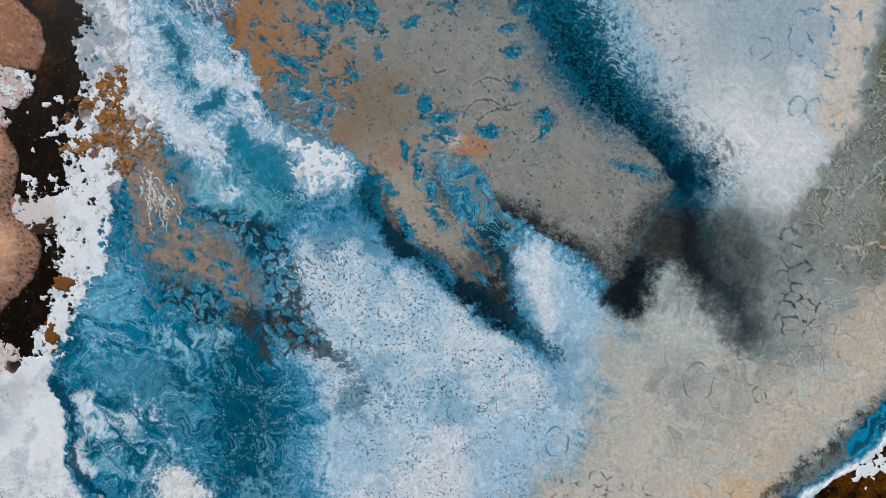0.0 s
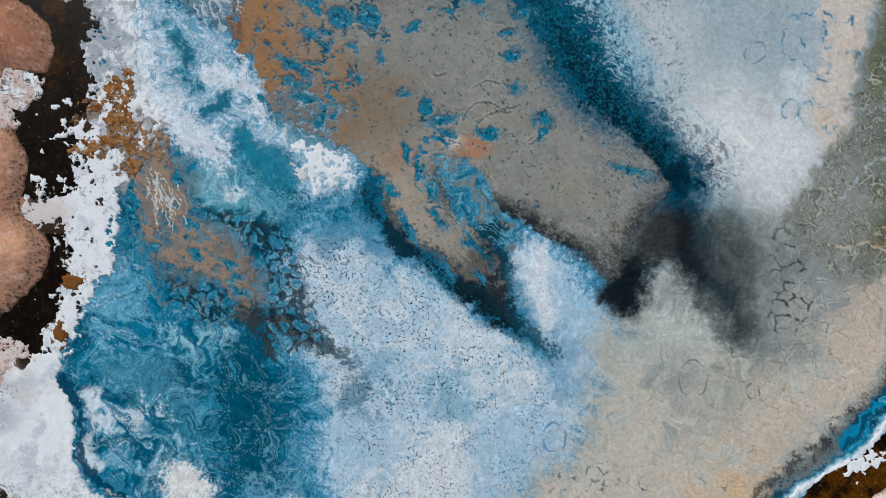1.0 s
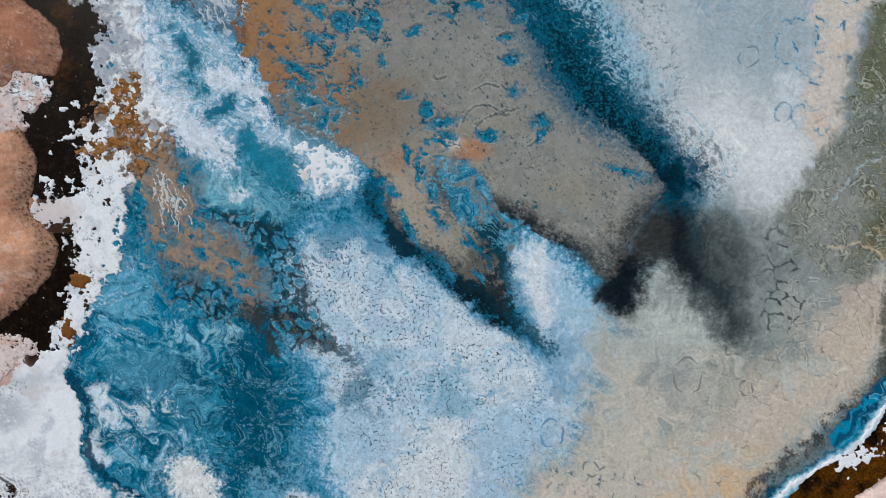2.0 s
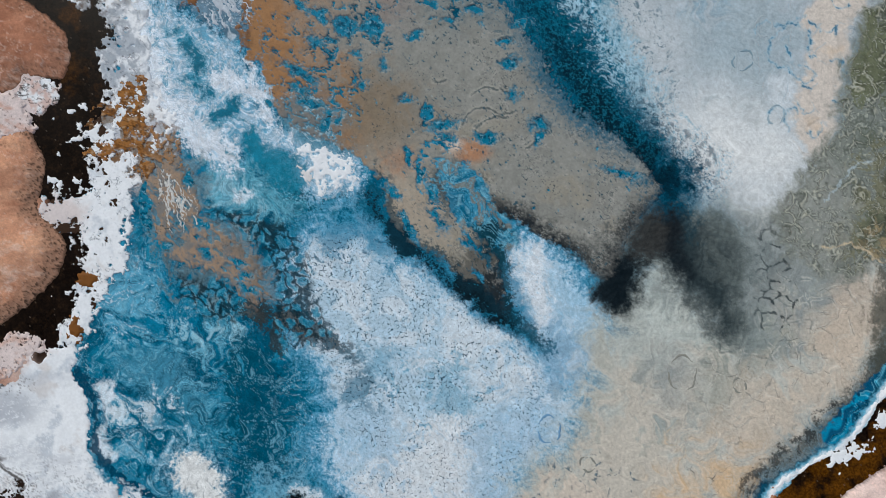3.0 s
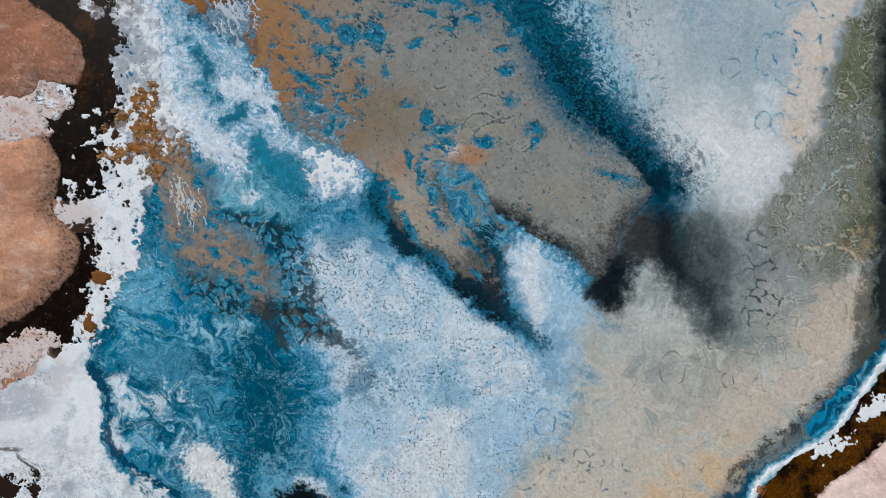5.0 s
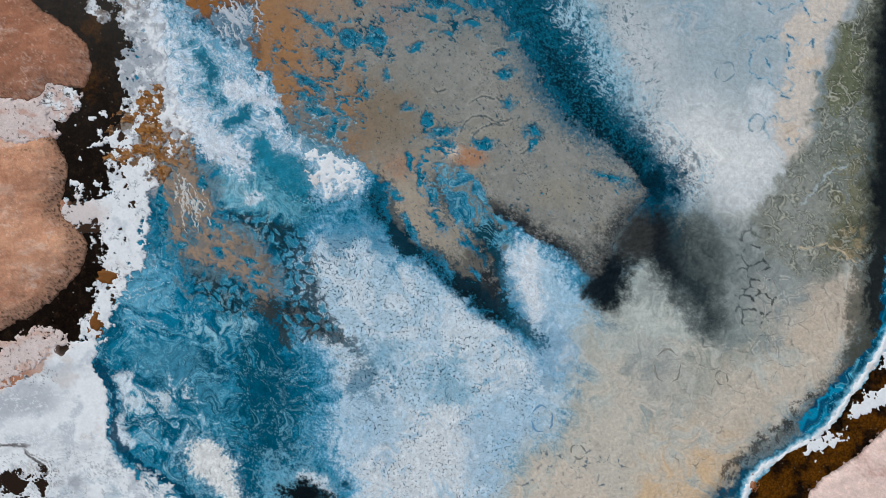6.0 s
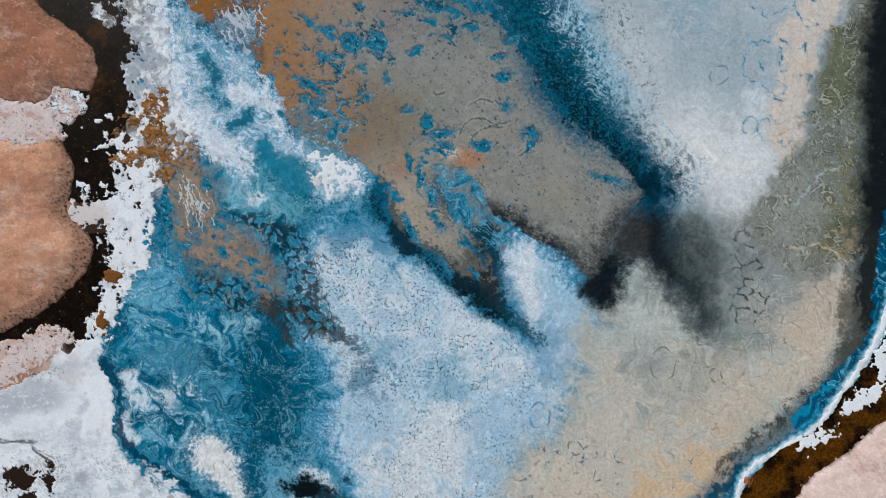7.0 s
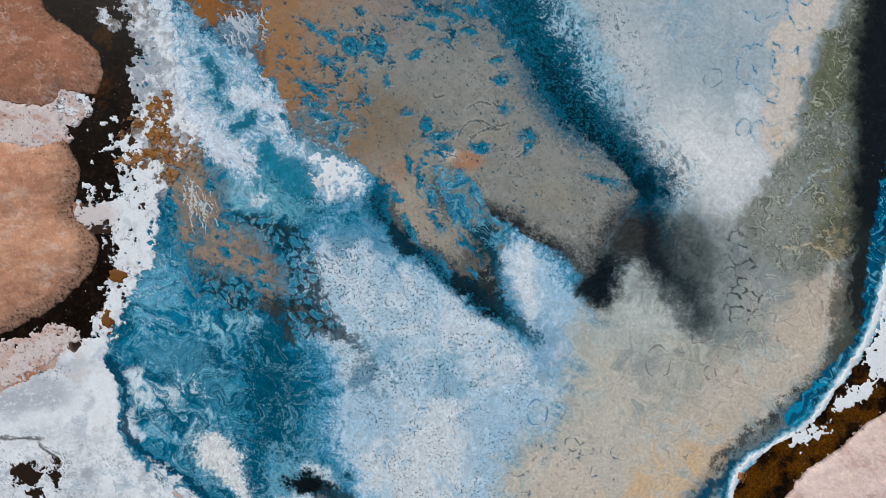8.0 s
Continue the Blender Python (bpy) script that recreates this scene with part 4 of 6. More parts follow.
    l.new(relief.outputs["Normal"], bsdf.inputs["Normal"])
    return mat


TEAL = (0.012, 0.05, 0.085)
M_BRINE = deposit_material("mineral_brine", 0.4, 0.34, 0.10, 0.3, 0.05)
M_BED = deposit_material("salt_bed", 0.5, 0.20, 0.10, 0.35, 0.06, cracks=(0.45, 0.06, 0.44, TEAL))
M_BANK = deposit_material("salt_bank", 0.6, 0.12, 0.14, 0.6, 0.08)
M_SILT = deposit_material("wet_silt", 0.6, 0.10, 0.30, 1.0, 0.1, cracks=(1.7, 0.08, 0.5, (0.045, 0.06, 0.065)), relief_height=0.09)
M_MUD = deposit_material("wet_mud", 0.55, 0.16, 0.12, 0.5, 0.12, flecks=(0.3, 0.595, (0.012, 0.035, 0.05)))
M_SALT = deposit_material("salt_crust", 0.85, 0.08, 0.12, 0.5, 0.2)
M_SAND = deposit_material("pink_sand", 0.95, 0.15, 0.13, 0.6, 0.1)
M_STREAM = deposit_material("peaty_water", 0.3, 0.3, 0.4, 0.12, 0.04)


SECOND_TINT = {"salt_crust": 0.93, "pink_sand": 0.9, "wet_mud": 0.92, "peaty_water": 0.5}


# ---------------------------------------------------------------- meshes
def sheet(name, u, v, z, rgb, material, keep=None, cracked=None, parent=None, squares=None, rgb2=None):
    """One mesh from a grid of plan places and heights. keep: the corners that exist; squares: the squares that do."""
    rows, cols = u.shape
    ids = np.arange(rows * cols).reshape(rows, cols)
    quads = np.stack((ids[:-1, :-1], ids[1:, :-1], ids[1:, 1:], ids[:-1, 1:]), -1)
    if keep is not None:
        quads = quads[keep[:-1, :-1] | keep[1:, :-1] | keep[1:, 1:] | keep[:-1, 1:]]
    if squares is not None:
        quads = quads[squares]
    quads = quads.reshape(-1, 4)
    used, quads = np.unique(quads, return_inverse=True)
    quads = quads.reshape(-1, 4).astype(np.int32)
    co = np.stack((plan_x(u).ravel()[used], plan_y(v).ravel()[used], z.ravel()[used]), -1).astype(np.float32)
    me = bpy.data.meshes.new(name)
    me.vertices.add(len(co))
    me.vertices.foreach_set("co", co.ravel())
    me.loops.add(quads.size)
    me.loops.foreach_set("vertex_index", quads.ravel())
    me.polygons.add(len(quads))
    me.polygons.foreach_set("loop_start", np.arange(0, quads.size, 4, dtype=np.int32))
    me.update(calc_edges=True)
    me.polygons.foreach_set("use_smooth", np.ones(len(quads), bool))
    c = np.ones((len(co), 4), np.float32)
    c[:, :3] = rgb.reshape(-1, 3)[used]
    me.attributes.new("deposit", "FLOAT_COLOR", "POINT").data.foreach_set("color", c.ravel())
    c[:, :3] = (rgb * SECOND_TINT.get(material.name, 0.88) if rgb2 is None else rgb2).reshape(-1, 3)[used]
    me.attributes.new("deposit_grain", "FLOAT_COLOR", "POINT").data.foreach_set("color", c.ravel())
    if cracked is not None:
        me.attributes.new("cracked", "FLOAT", "POINT").data.foreach_set("value", cracked.ravel()[used].astype(np.float32))
    me.materials.append(material)
    ob = new(name, me)
    if parent:
        ob.parent = parent
    return ob


def grid(u0, v0, u1, v1, d):
    return np.meshgrid(np.arange(u0, u1 + d, d, dtype=float), np.arange(v0, v1 + d, d, dtype=float))


def shape(table, u, v, coarse=10, fine=3, seed=1):
    w = (fbm(u, v, 60, 4, 1), fbm(u, v, 60, 4, 2), fbm(u, v, 14, 3, 3), fbm(u, v, 14, 3, 4))
    return read(table, u + coarse * w[0] + fine * w[2], v + coarse * w[1] + fine * w[3])


def blend(a, b, m):
    m = np.clip(m, 0, 1)[..., None]
    return a * (1 - m) + np.asarray(b) * m


# the ground: one sheet out to the horizon, fine in the middle
def spread(lo, hi, d):
    mid = np.arange(lo, hi + d, d, dtype=float)
    out = np.cumsum(d * 1.28 ** np.arange(1, 32))
    return np.concatenate((lo - out[::-1], mid, hi + out))


gu, gv = np.meshgrid(spread(-330, 1900, 10), spread(-330, 1210, 10))
shore = np.maximum(shape(WEST_LAND, gu, gv, 6, 3), shape(EAST_LAND, gu, gv, 6, 3))
shore = np.maximum(shore, np.hypot(np.maximum(np.abs(gu - 784) - 1100, 0), np.maximum(np.abs(gv - 441) - 760, 0)) - 40)
streams = np.maximum(np.maximum(shape(STREAM_NORTH, gu, gv, 4, 3), shape(STREAM_MIDDLE, gu, gv, 4, 3)), shape(STREAM_SOUTH, gu, gv, 4, 3))
gz = np.clip(0.02 * (shore - 14), -0.6, 0.06)
gz = np.minimum(gz, np.clip(0.06 - 0.03 * (streams + 6), -0.3, 0.08))
far = np.hypot(gu - 784, gv - 441)
gz = gz + step(1400, 6000, far) * (0.6 + 1.2 * fbm(gu, gv, 900, 4, 40))
ground_rgb = blend(np.broadcast_to(lin(196, 168, 156), gu.shape + (3,)), lin(172, 122, 96), step(-0.2, 0.5, fbm(gu, gv, 160, 4, 41)))
ground_rgb = blend(ground_rgb, lin(210, 200, 200), step(0.1, 0.6, fbm(gu, gv, 70, 4, 42)))
ground_rgb = blend(ground_rgb, lin(214, 200, 198), 0.85 * step(330, 150, np.hypot(gu - 60, (gv - 215) * 2.2)))
ground_rgb = blend(ground_rgb, lin(40, 28, 20), step(10, -6, np.hypot((gu - 75) * 0.7, gv - 845) - 46) + step(10, -6, np.hypot(gu - 135, gv - 608) - 16))
ground_rgb = blend(ground_rgb, lin(60, 44, 34), step(130, 150, gu) * step(300, 260, gu) * step(-60, 0, gv) * step(640, 600, gv))
ground_rgb = blend(ground_rgb, lin(200, 196, 196), step(1500, 1530, gu) * step(1640, 1600, gu) * step(430, 470, gv) * step(760, 690, gv))
ground = tagged(sheet("ground", gu, gv, gz, ground_rgb, M_SAND), "pale pink sandy plain that runs out to the horizon", "ground", kind="structure")

# the lake
lu = np.concatenate((np.array([-330, -260, -200, -150, -110, -85]), U[0], np.array([1660, 1700, 1760, 1830, 1900.0])))
lv = np.concatenate((-60 - np.cumsum(2 * 1.2 ** np.arange(1, 23))[::-1], V[:, 0], 942 + np.cumsum(2 * 1.2 ** np.arange(1, 23))))
lu, lv = np.meshgrid(lu, lv)
keep = (np.maximum(shape(WEST_LAND, lu, lv), shape(EAST_LAND, lu, lv)) < 60)
bed, bank, silt, olive = (lake_at(lu, lv, LAKE_FIELD[k]) for k in ("bed", "bank", "silt", "olive"))
lz = 0.003 * fbm(lu, lv, 30, 3, 45) + 0.04 * step(0, 50, bed) + 0.05 * step(0, 60, bank) + 0.05 * step(0, 60, silt) + 0.06 * step(0, 40, olive) + 0.03 * lake_at(lu, lv, LAKE_FIELD["rim"])
lz = lz + (0.012 * fbm(lu, lv, 10, 3, 46)) * step(0, 30, np.maximum(np.maximum(bed, bank), np.maximum(silt, olive)))
smoky = lake_at(lu, lv, LAKE_FIELD["smoke"])
pebbly = step(0, 40, np.maximum(silt, olive - 10)) + step(-40, 10, smoky)
lz = lz + (0.012 + 0.045 * step(-50, 10, smoky)) * np.clip(pebbly, 0, 1) * fbm(lu, lv, 7, 3, 49) + 0.02 * step(-10, 30, bed) * fbm(lu, lv, 8, 3, 50)
cracked = np.clip(step(-5, 40, bed) * (0.35 + step(-0.4, 0.4, fbm(lu, lv, 50, 4, 47))) * step(1060, 860, lu) * (0.6 + 0.4 * step(780, 540, lv)), 0, 1)
cracked = np.maximum(cracked, step(10, 60, silt) * step(1120, 1240, lu) * np.clip(0.3 + 0.5 * step(110, 50, np.hypot((lu - 1345) * 0.9, (lv - 560) * 0.55)) + 1.2 * fbm(lu, lv, 60, 3, 48), 0, 0.85))
lobe = shape(SALT_LOBE, lu, lv, 8, 4) > shape(SALT_BED, lu, lv, 16, 6)
cracked = np.where(lobe, 0.35 * cracked, cracked)
kind = np.where(olive > 0, 4, np.where(bank > 0, 3, np.where(silt > 0, 2, np.where(bed > 0, np.where(lobe, 5, 1), 0))))
kind = np.where((lu < -65) | (lu > 1635) | (lv < -50) | (lv > 930), 0, kind)[:-1, :-1]
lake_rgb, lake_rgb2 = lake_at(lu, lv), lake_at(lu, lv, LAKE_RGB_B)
wet_ground = (keep[:-1, :-1] | keep[1:, 1:])
LEFT, TOP = 6, 22


def inner(table):
    """A table of the drawn plan laid into the wider grid of the lake."""
    out = np.zeros(kind.shape)
    out[TOP:TOP + table.shape[0], LEFT:LEFT + table.shape[1]] = table[:, :]
    return out


def islands(mask):
    """Numbers the connected patches of a grid mask."""
    tag = np.where(mask, np.arange(1, mask.size + 1).reshape(mask.shape), 0)
    while True:
        p = np.pad(tag, 1)
        best = np.where(mask, np.maximum.reduce((p[1:-1, 1:-1], p[:-2, 1:-1], p[2:, 1:-1], p[1:-1, :-2], p[1:-1, 2:])), 0)
        if (best == tag).all():
            return tag
        tag = best


lake_parts = {}
for k, name, material, label, category, sort in (
        (0, "water", M_BRINE, "shallow turquoise brine lake clouded by white and black minerals", "lake", "structure"),
        (1, "salt_bed", M_BED, "pale blue-white salt bed crazed with short dark cracks", "salt bed", ""),
        (2, "silt_flat", M_SILT, "beige and grey silt flat with curved shrinkage cracks", "silt flat", ""),
        (3, "salt_bank", M_BANK, "smooth cloudy white salt bank with grainy blue edges", "salt bank", ""),
        (5, "salt_bed", M_BED, "rounded lobe of pale blue salt between dark channels", "salt bed", ""),
        (4, "algae_terrace", M_SILT, "olive-grey algae terraces with thin pale rims", "algae terrace", "")):
    lake_parts[k] = (name, material, label, category, sort)


def broken(k, piece, edge, cell, where, gap, lift):
    """Splits the squares of kind k along the cracks: each plate is a part of its own, a little proud of the joints."""
    name, material, label, category, sort = lake_parts[k]
    edge, cell, where = inner(edge), inner(cell), inner(where)
    plate = (kind == k) & wet_ground & (edge > gap) & (where > 0)
    rest = (kind == k) & wet_ground & ~plate
    ry, rx = np.nonzero(rest.any(1))[0], np.nonzero(rest.any(0))[0]
    crop = (slice(ry[0], ry[-1] + 1), slice(rx[0], rx[-1] + 1))
    tags = np.zeros(rest.shape, int)
    tags[crop] = islands(rest[crop])
    names, counts = np.unique(tags[tags > 0], return_counts=True)
    main = tags == names[counts.argmax()]
    whole = tagged(sheet(name, lu, lv, lz, lake_rgb, material, None, cracked, None, main, lake_rgb2), label, category, kind=sort)
    for c, count in zip(names, counts):
        if count >= 40 and c != names[counts.argmax()]:
            sheet("seam", lu, lv, lz, lake_rgb, material, None, cracked, whole, tags == c, lake_rgb2)
    bits = rest & ~main & np.isin(tags, names[counts < 40])
    if bits.any():
        tagged(sheet("crumb", lu, lv, lz, lake_rgb, material, None, cracked, whole, bits, lake_rgb2), kind="stuff")
    ry, rx = np.nonzero(plate.any(1))[0], np.nonzero(plate.any(0))[0]
    crop = (slice(ry[0], ry[-1] + 1), slice(rx[0], rx[-1] + 1))
    codes = np.zeros(plate.shape, int)
    codes[crop] = islands(plate[crop])
    proud = np.zeros(lz.shape)
    proud[:-1, :-1] = lift * np.clip((edge - gap) / 3.0, 0, 1) * plate
    z = lz + proud
    ys, xs = np.nonzero(plate)
    ids = codes[ys, xs]
    for c in np.unique(ids):
        sel = ids == c
        if sel.sum() < 60:
            continue
        y0, y1, x0, x1 = ys[sel].min(), ys[sel].max() + 1, xs[sel].min(), xs[sel].max() + 1
        box = (slice(y0, y1 + 1), slice(x0, x1 + 1))
        mask = plate[y0:y1, x0:x1] & (codes[y0:y1, x0:x1] == c)
        sheet(piece, lu[box], lv[box], z[box], lake_rgb[box], material, None, cracked[box], whole, mask, lake_rgb2[box])
    small = plate & np.isin(codes, [c for c in np.unique(ids) if (ids == c).sum() < 60])
    if small.any():
        tagged(sheet("crumb", lu, lv, z, lake_rgb, material, None, cracked, whole, small, lake_rgb2), kind="stuff")


for k in (0, 1, 5):
    name, material, label, category, sort = lake_parts[k]
    tagged(sheet(name, lu, lv, lz, lake_rgb, material, None, cracked, None, (kind == k) & wet_ground, lake_rgb2), label, category, kind=sort)
F = LAKE_FIELD
broken(2, "silt_plate", F["silt_edge"], F["silt_cell"], U - 1130, 1.6, 0.012)
broken(3, "salt_plate", F["plate_edge"], F["plate_cell"], F["plates"], 2.0, 0.02)
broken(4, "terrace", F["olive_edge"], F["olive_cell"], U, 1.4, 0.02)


# ---------------------------------------------------------------- things that stand out of the water
def pools(u, v, spots):
    """How deep a place lies inside the nearest of some long pools (east, south, half length, half width, turn)."""
    wu, wv = u + 7 * fbm(u, v, 17, 5, 51, gain=0.6), v + 7 * fbm(u, v, 17, 5, 52, gain=0.6)
    best = np.full(u.shape, -99.0)
    for x, y, a, b, turn in spots:
        c, s = math.cos(radians(turn)), math.sin(radians(turn))
        p, q = (wu - x) * c + (wv - y) * s, (wv - y) * c - (wu - x) * s
        best = np.maximum(best, (1 - np.hypot(p / a, q / b)) * b)
    return best


def raised(name, box, d, f, top, slope, rgb, material, label, category, rough=0.02, base=0.0, cracked=None, rough_size=9, melt=0.0):
    """A crust or bank: it stands `top` metres over the water where f > 0 and dives under it past its edge. melt: over how many squares its soaked rim takes on the colour of the bed beside it."""
    u, v = box
    if np.any(melt):
        bed = blend(lake_at(u, v), lin(72, 56, 45), step(-5, 3, np.maximum(shape(STREAM_NORTH, u, v, 4, 3), shape(STREAM_MIDDLE, u, v, 4, 3))))
        rgb = blend(rgb, bed, step(1, -0.15, f / melt + 0.55 * fbm(u, v, 5, 4, 59, gain=0.75)))
    z = base + np.clip(f * slope, -0.12, top) + rough * fbm(u, v, rough_size, 3, 60) * step(0, 6, f)
    return tagged(sheet(name, u, v, z, rgb, material, f > -3.0 * d, cracked), label, category)


NORTH_POOLS = [(552, 158, 26, 6, 32), (548, 182, 14, 6, 20), (566, 205, 20, 7, 15), (592, 240, 13, 6, -60), (612, 232, 9, 4, -30), (596, 222, 7, 5, 0), (606, 206, 7, 5, 60),
               (584, 66, 16, 8, 40), (623, 80, 18, 15, 30), (668, 84, 18, 17, -40), (733, 98, 10, 6, -25), (652, 178, 6, 5, 0), (686, 146, 7, 4, 60), (722, 198, 8, 4, 0), (553, 48, 18, 4, 40),
               (600, 104, 10, 5, 0), (575, 108, 9, 6, 20), (504, 206, 8, 5, 20), (640, 128, 5, 3, 20)]
SOUTH_POOLS = [(782, 240, 20, 5, -8), (851, 260, 15, 9, 10), (936, 239, 9, 6, 10), (885, 141, 10, 6, 0), (893, 193, 6, 4, 0), (726, 292, 5, 14, -15), (742, 320, 6, 16, -12), (756, 220, 7, 14, 10),
               (790, 262, 9, 5, 20), (1064, 318, 20, 4, 14), (722, 398, 7, 20, -30), (763, 352, 12, 5, 60), (764, 385, 9, 4, 40), (774, 398, 9, 4, 50), (700, 348, 10, 5, 40), (880, 108, 8, 5, 0), (792, 72, 9, 4, 0),
               (906, 76, 12, 7, 0), (936, 262, 4, 16, 20)]
DEEP_POOLS = [(716, 388, 5, 14, -15), (728, 412, 8, 16, -30), (742, 6, 10, 6, 0), (770, 20, 16, 7, 30), (800, 30, 14, 6, 30), (840, 20, 16, 8, 30), (762, 46, 9, 5, 20), (712, 32, 7, 3, 0), (830, 56, 9, 5, 0),
              (600, 130, 5, 4, 0), (640, 20, 6, 4, 0), (664, 318, 6, 4, 0), (684, 334, 5, 7, 0), (682, 358, 6, 4, 30), (666, 340, 5, 4, 0), (795, 368, 5, 12, -20), (768, 345, 4, 9, -40), (744, 308, 4, 12, 0), (776, 395, 5, 3, 30),
              (826, 428, 5, 14, -35), (846, 452, 5, 18, -30), (842, 488, 4, 14, -35), (815, 432, 3, 9, -40)]

# the large mud flat
u, v = grid(430, -120, 1160, 545, 1.5)
swirl = fbm(u + 14 * fbm(u, v, 34, 4, 61), v, 30, 5, 62)
bend, bend2 = fbm(u, v, 30, 4, 171), fbm(u, v, 30, 4, 172)
fold = fbm(u + 26 * bend, v + 26 * bend2, 44, 4, 173, gain=0.5)
crumb = fbm(u, v, 5, 3, 66, gain=0.8)
f = shape(MUD, u, v, 6, 4) + 4 * fbm(u, v, 12, 4, 63)
f = f + 14 * fbm(u, v, 6, 3, 68, gain=0.8) * step(870, 930, u) * step(330, 240, v) * step(50, 10, f)
open_edge = f
wet = np.maximum(np.maximum(pools(u, v, NORTH_POOLS), pools(u, v, SOUTH_POOLS)), pools(u, v, DEEP_POOLS))
small = 26 * (fbm(u, v, 11, 3, 64, turn=40, stretch=1.5) - 1.06 + 0.25 * step(120, -20, v) + 0.34 * step(60, 0, np.hypot(u - 780, (v - 300) * 0.7)) + 0.2 * fbm(u, v, 90, 2, 65) + 0.10 * step(620, 520, u) + 0.55 * step(60, 10, np.hypot(u - 590, (v - 245) * 1.3)))
threads = 34 * (0.10 - np.abs(fbm(u + 10 * swirl, v, 24, 4, 53, turn=38, stretch=2.2)))
reach = np.maximum(58 - np.hypot(u - 585, (v - 190) * 0.6), 48 - np.hypot(u - 650, (v - 75) * 1.2))
reach = np.maximum(reach, 28 - np.hypot(u - 496, v - 108))
reach = np.maximum(reach, np.maximum(40 - np.hypot((u - 775) * 1.1, (v - 310) * 0.6), 40 - np.hypot((u - 800) * 0.5, v - 24)))
wet = np.maximum(np.maximum(wet, small), threads + np.minimum(0, 0.25 * (reach - 14) + 9 * fbm(u, v, 26, 3, 50)))
f = np.minimum(f, -wet)
col = blend(np.broadcast_to(lin(142, 142, 136), u.shape + (3,)), lin(130, 130, 124), 0.7 * step(-0.3, 0.6, fold))
col = blend(col, lin(150, 142, 126), 0.6 * step(0.0, 0.7, fbm(u + 20 * bend, v, 110, 4, 174)) * step(200, 260, v))
col = blend(col, lin(132, 122, 118), 0.8 * step(130, 20, v + 30 * fold) * step(640, 690, u) * step(760, 710, u))
col = blend(col, lin(128, 112, 92), 0.88 * step(60, -40, np.hypot((u - 650) * 0.75, v - 220) - 60 + 30 * fold))
col = blend(col, lin(148, 116, 88), 0.85 * step(120, -60, (u - 560) * 0.85 + (v - 90) * 0.25 + 50 * fold))
col = blend(col, lin(152, 110, 70), 0.9 * step(90, -20, u - 480 - 0.42 * v + 36 * fold))
col = blend(col, lin(168, 154, 136), 0.8 * step(80, 10, np.hypot((u - 735) * 0.8 - (v - 370) * 0.35, (v - 370) * 0.6) + 20 * fold))
col = blend(col, lin(160, 122, 96), 0.7 * step(40, 5, np.hypot(u - 712, (v - 300) * 1.2) + 14 * fold))
col = blend(col, lin(172, 122, 88), 0.85 * step(42, 5, np.hypot(u - 824, (v - 283) * 1.3) + 14 * swirl))
col = blend(col, lin(208, 188, 172), 0.85 * step(17, 5, np.hypot((u - 796) * 0.8, v - 274) + 7 * swirl))
col = blend(col, lin(96, 112, 118), 0.8 * step(110, -30, v - 20 + 0.15 * np.abs(u - 810) + 40 * fold) * step(710, 790, u))
col = blend(col, lin(36, 92, 112), 0.8 * step(0.2, 0.6, fbm(u + 10 * bend, v + 10 * bend2, 20, 4, 55, gain=0.6)) * step(90, 20, v) * step(730, 800, u))
col = blend(col, lin(40, 84, 100), 0.75 * step(0.3, 0.6, fbm(u + 10 * bend, v + 10 * bend2, 14, 4, 56, gain=0.6)) * step(60, 20, np.hypot((u - 880) * 0.9, v - 60)))
edge = open_edge + 4 * swirl
# the mud darkens with black sediment towards its southern tips
tip = step(0, 1, (30 - edge) / 40 + 0.4 * crumb + 0.4 * swirl) * step(-60, 60, (u - 1060) + (v - 400))
col = blend(col, lin(62, 60, 56), 0.85 * tip)
col = blend(col, lin(28, 30, 32), 0.95 * step(0, 1, (6 - edge) / 22 + 0.4 * crumb) * step(-60, 60, (u - 1060) + (v - 400)))
lower = step(-30, 10, u - 850) * step(340, 380, v)
col = blend(col, lin(78, 80, 78), 0.85 * lower * step(-0.2, 0.9, (46 - edge) / 40 + 0.4 * crumb + 0.5 * swirl))
col = blend(col, lin(24, 32, 38), 0.96 * lower * step(-0.2, 0.9, (26 - edge) / 26 + 0.35 * crumb + 0.5 * swirl))
rake = fbm(u + 8 * bend, v + 8 * bend2, 8, 4, 175, gain=0.7, turn=58, stretch=4.5)
col = blend(col, lin(92, 90, 84), 0.9 * step(0.0, 1.0, ((u - 785) * 0.72 + (v - 440) * 0.7) / 45 + 0.5 * rake) * step(900, 880, u) * step(390, 420, v))
col = blend(col, lin(26, 36, 42), 0.95 * step(0.1, 0.9, ((u - 822) * 0.8 + (v - 472) * 0.6) / 48 + 0.8 * rake) * step(900, 880, u) * step(396, 424, v))
col = blend(col, lin(30, 48, 56), 0.9 * step(0.2, 0.6, rake + 0.4 * crumb) * step(26, 4, edge) * step(300, 340, v) * step(880, 860, u) * step(690, 720, u))
col = blend(col, lin(58, 74, 80), 0.85 * step(-0.3, 0.5, (16 - edge) / 12 + 0.7 * crumb) * step(300, 330, v) * step(800, 780, u))
col = blend(col, lin(40, 64, 74), 0.85 * step(0.1, 0.5, fbm(u, v, 12, 3, 176)) * step(40, 12, np.hypot((u - 672) * 0.9, (v - 342) * 0.55)))
col = blend(col, lin(104, 116, 120), 0.8 * step(85, 30, np.hypot(u - 560, (v - 238) * 1.1) + 20 * swirl))
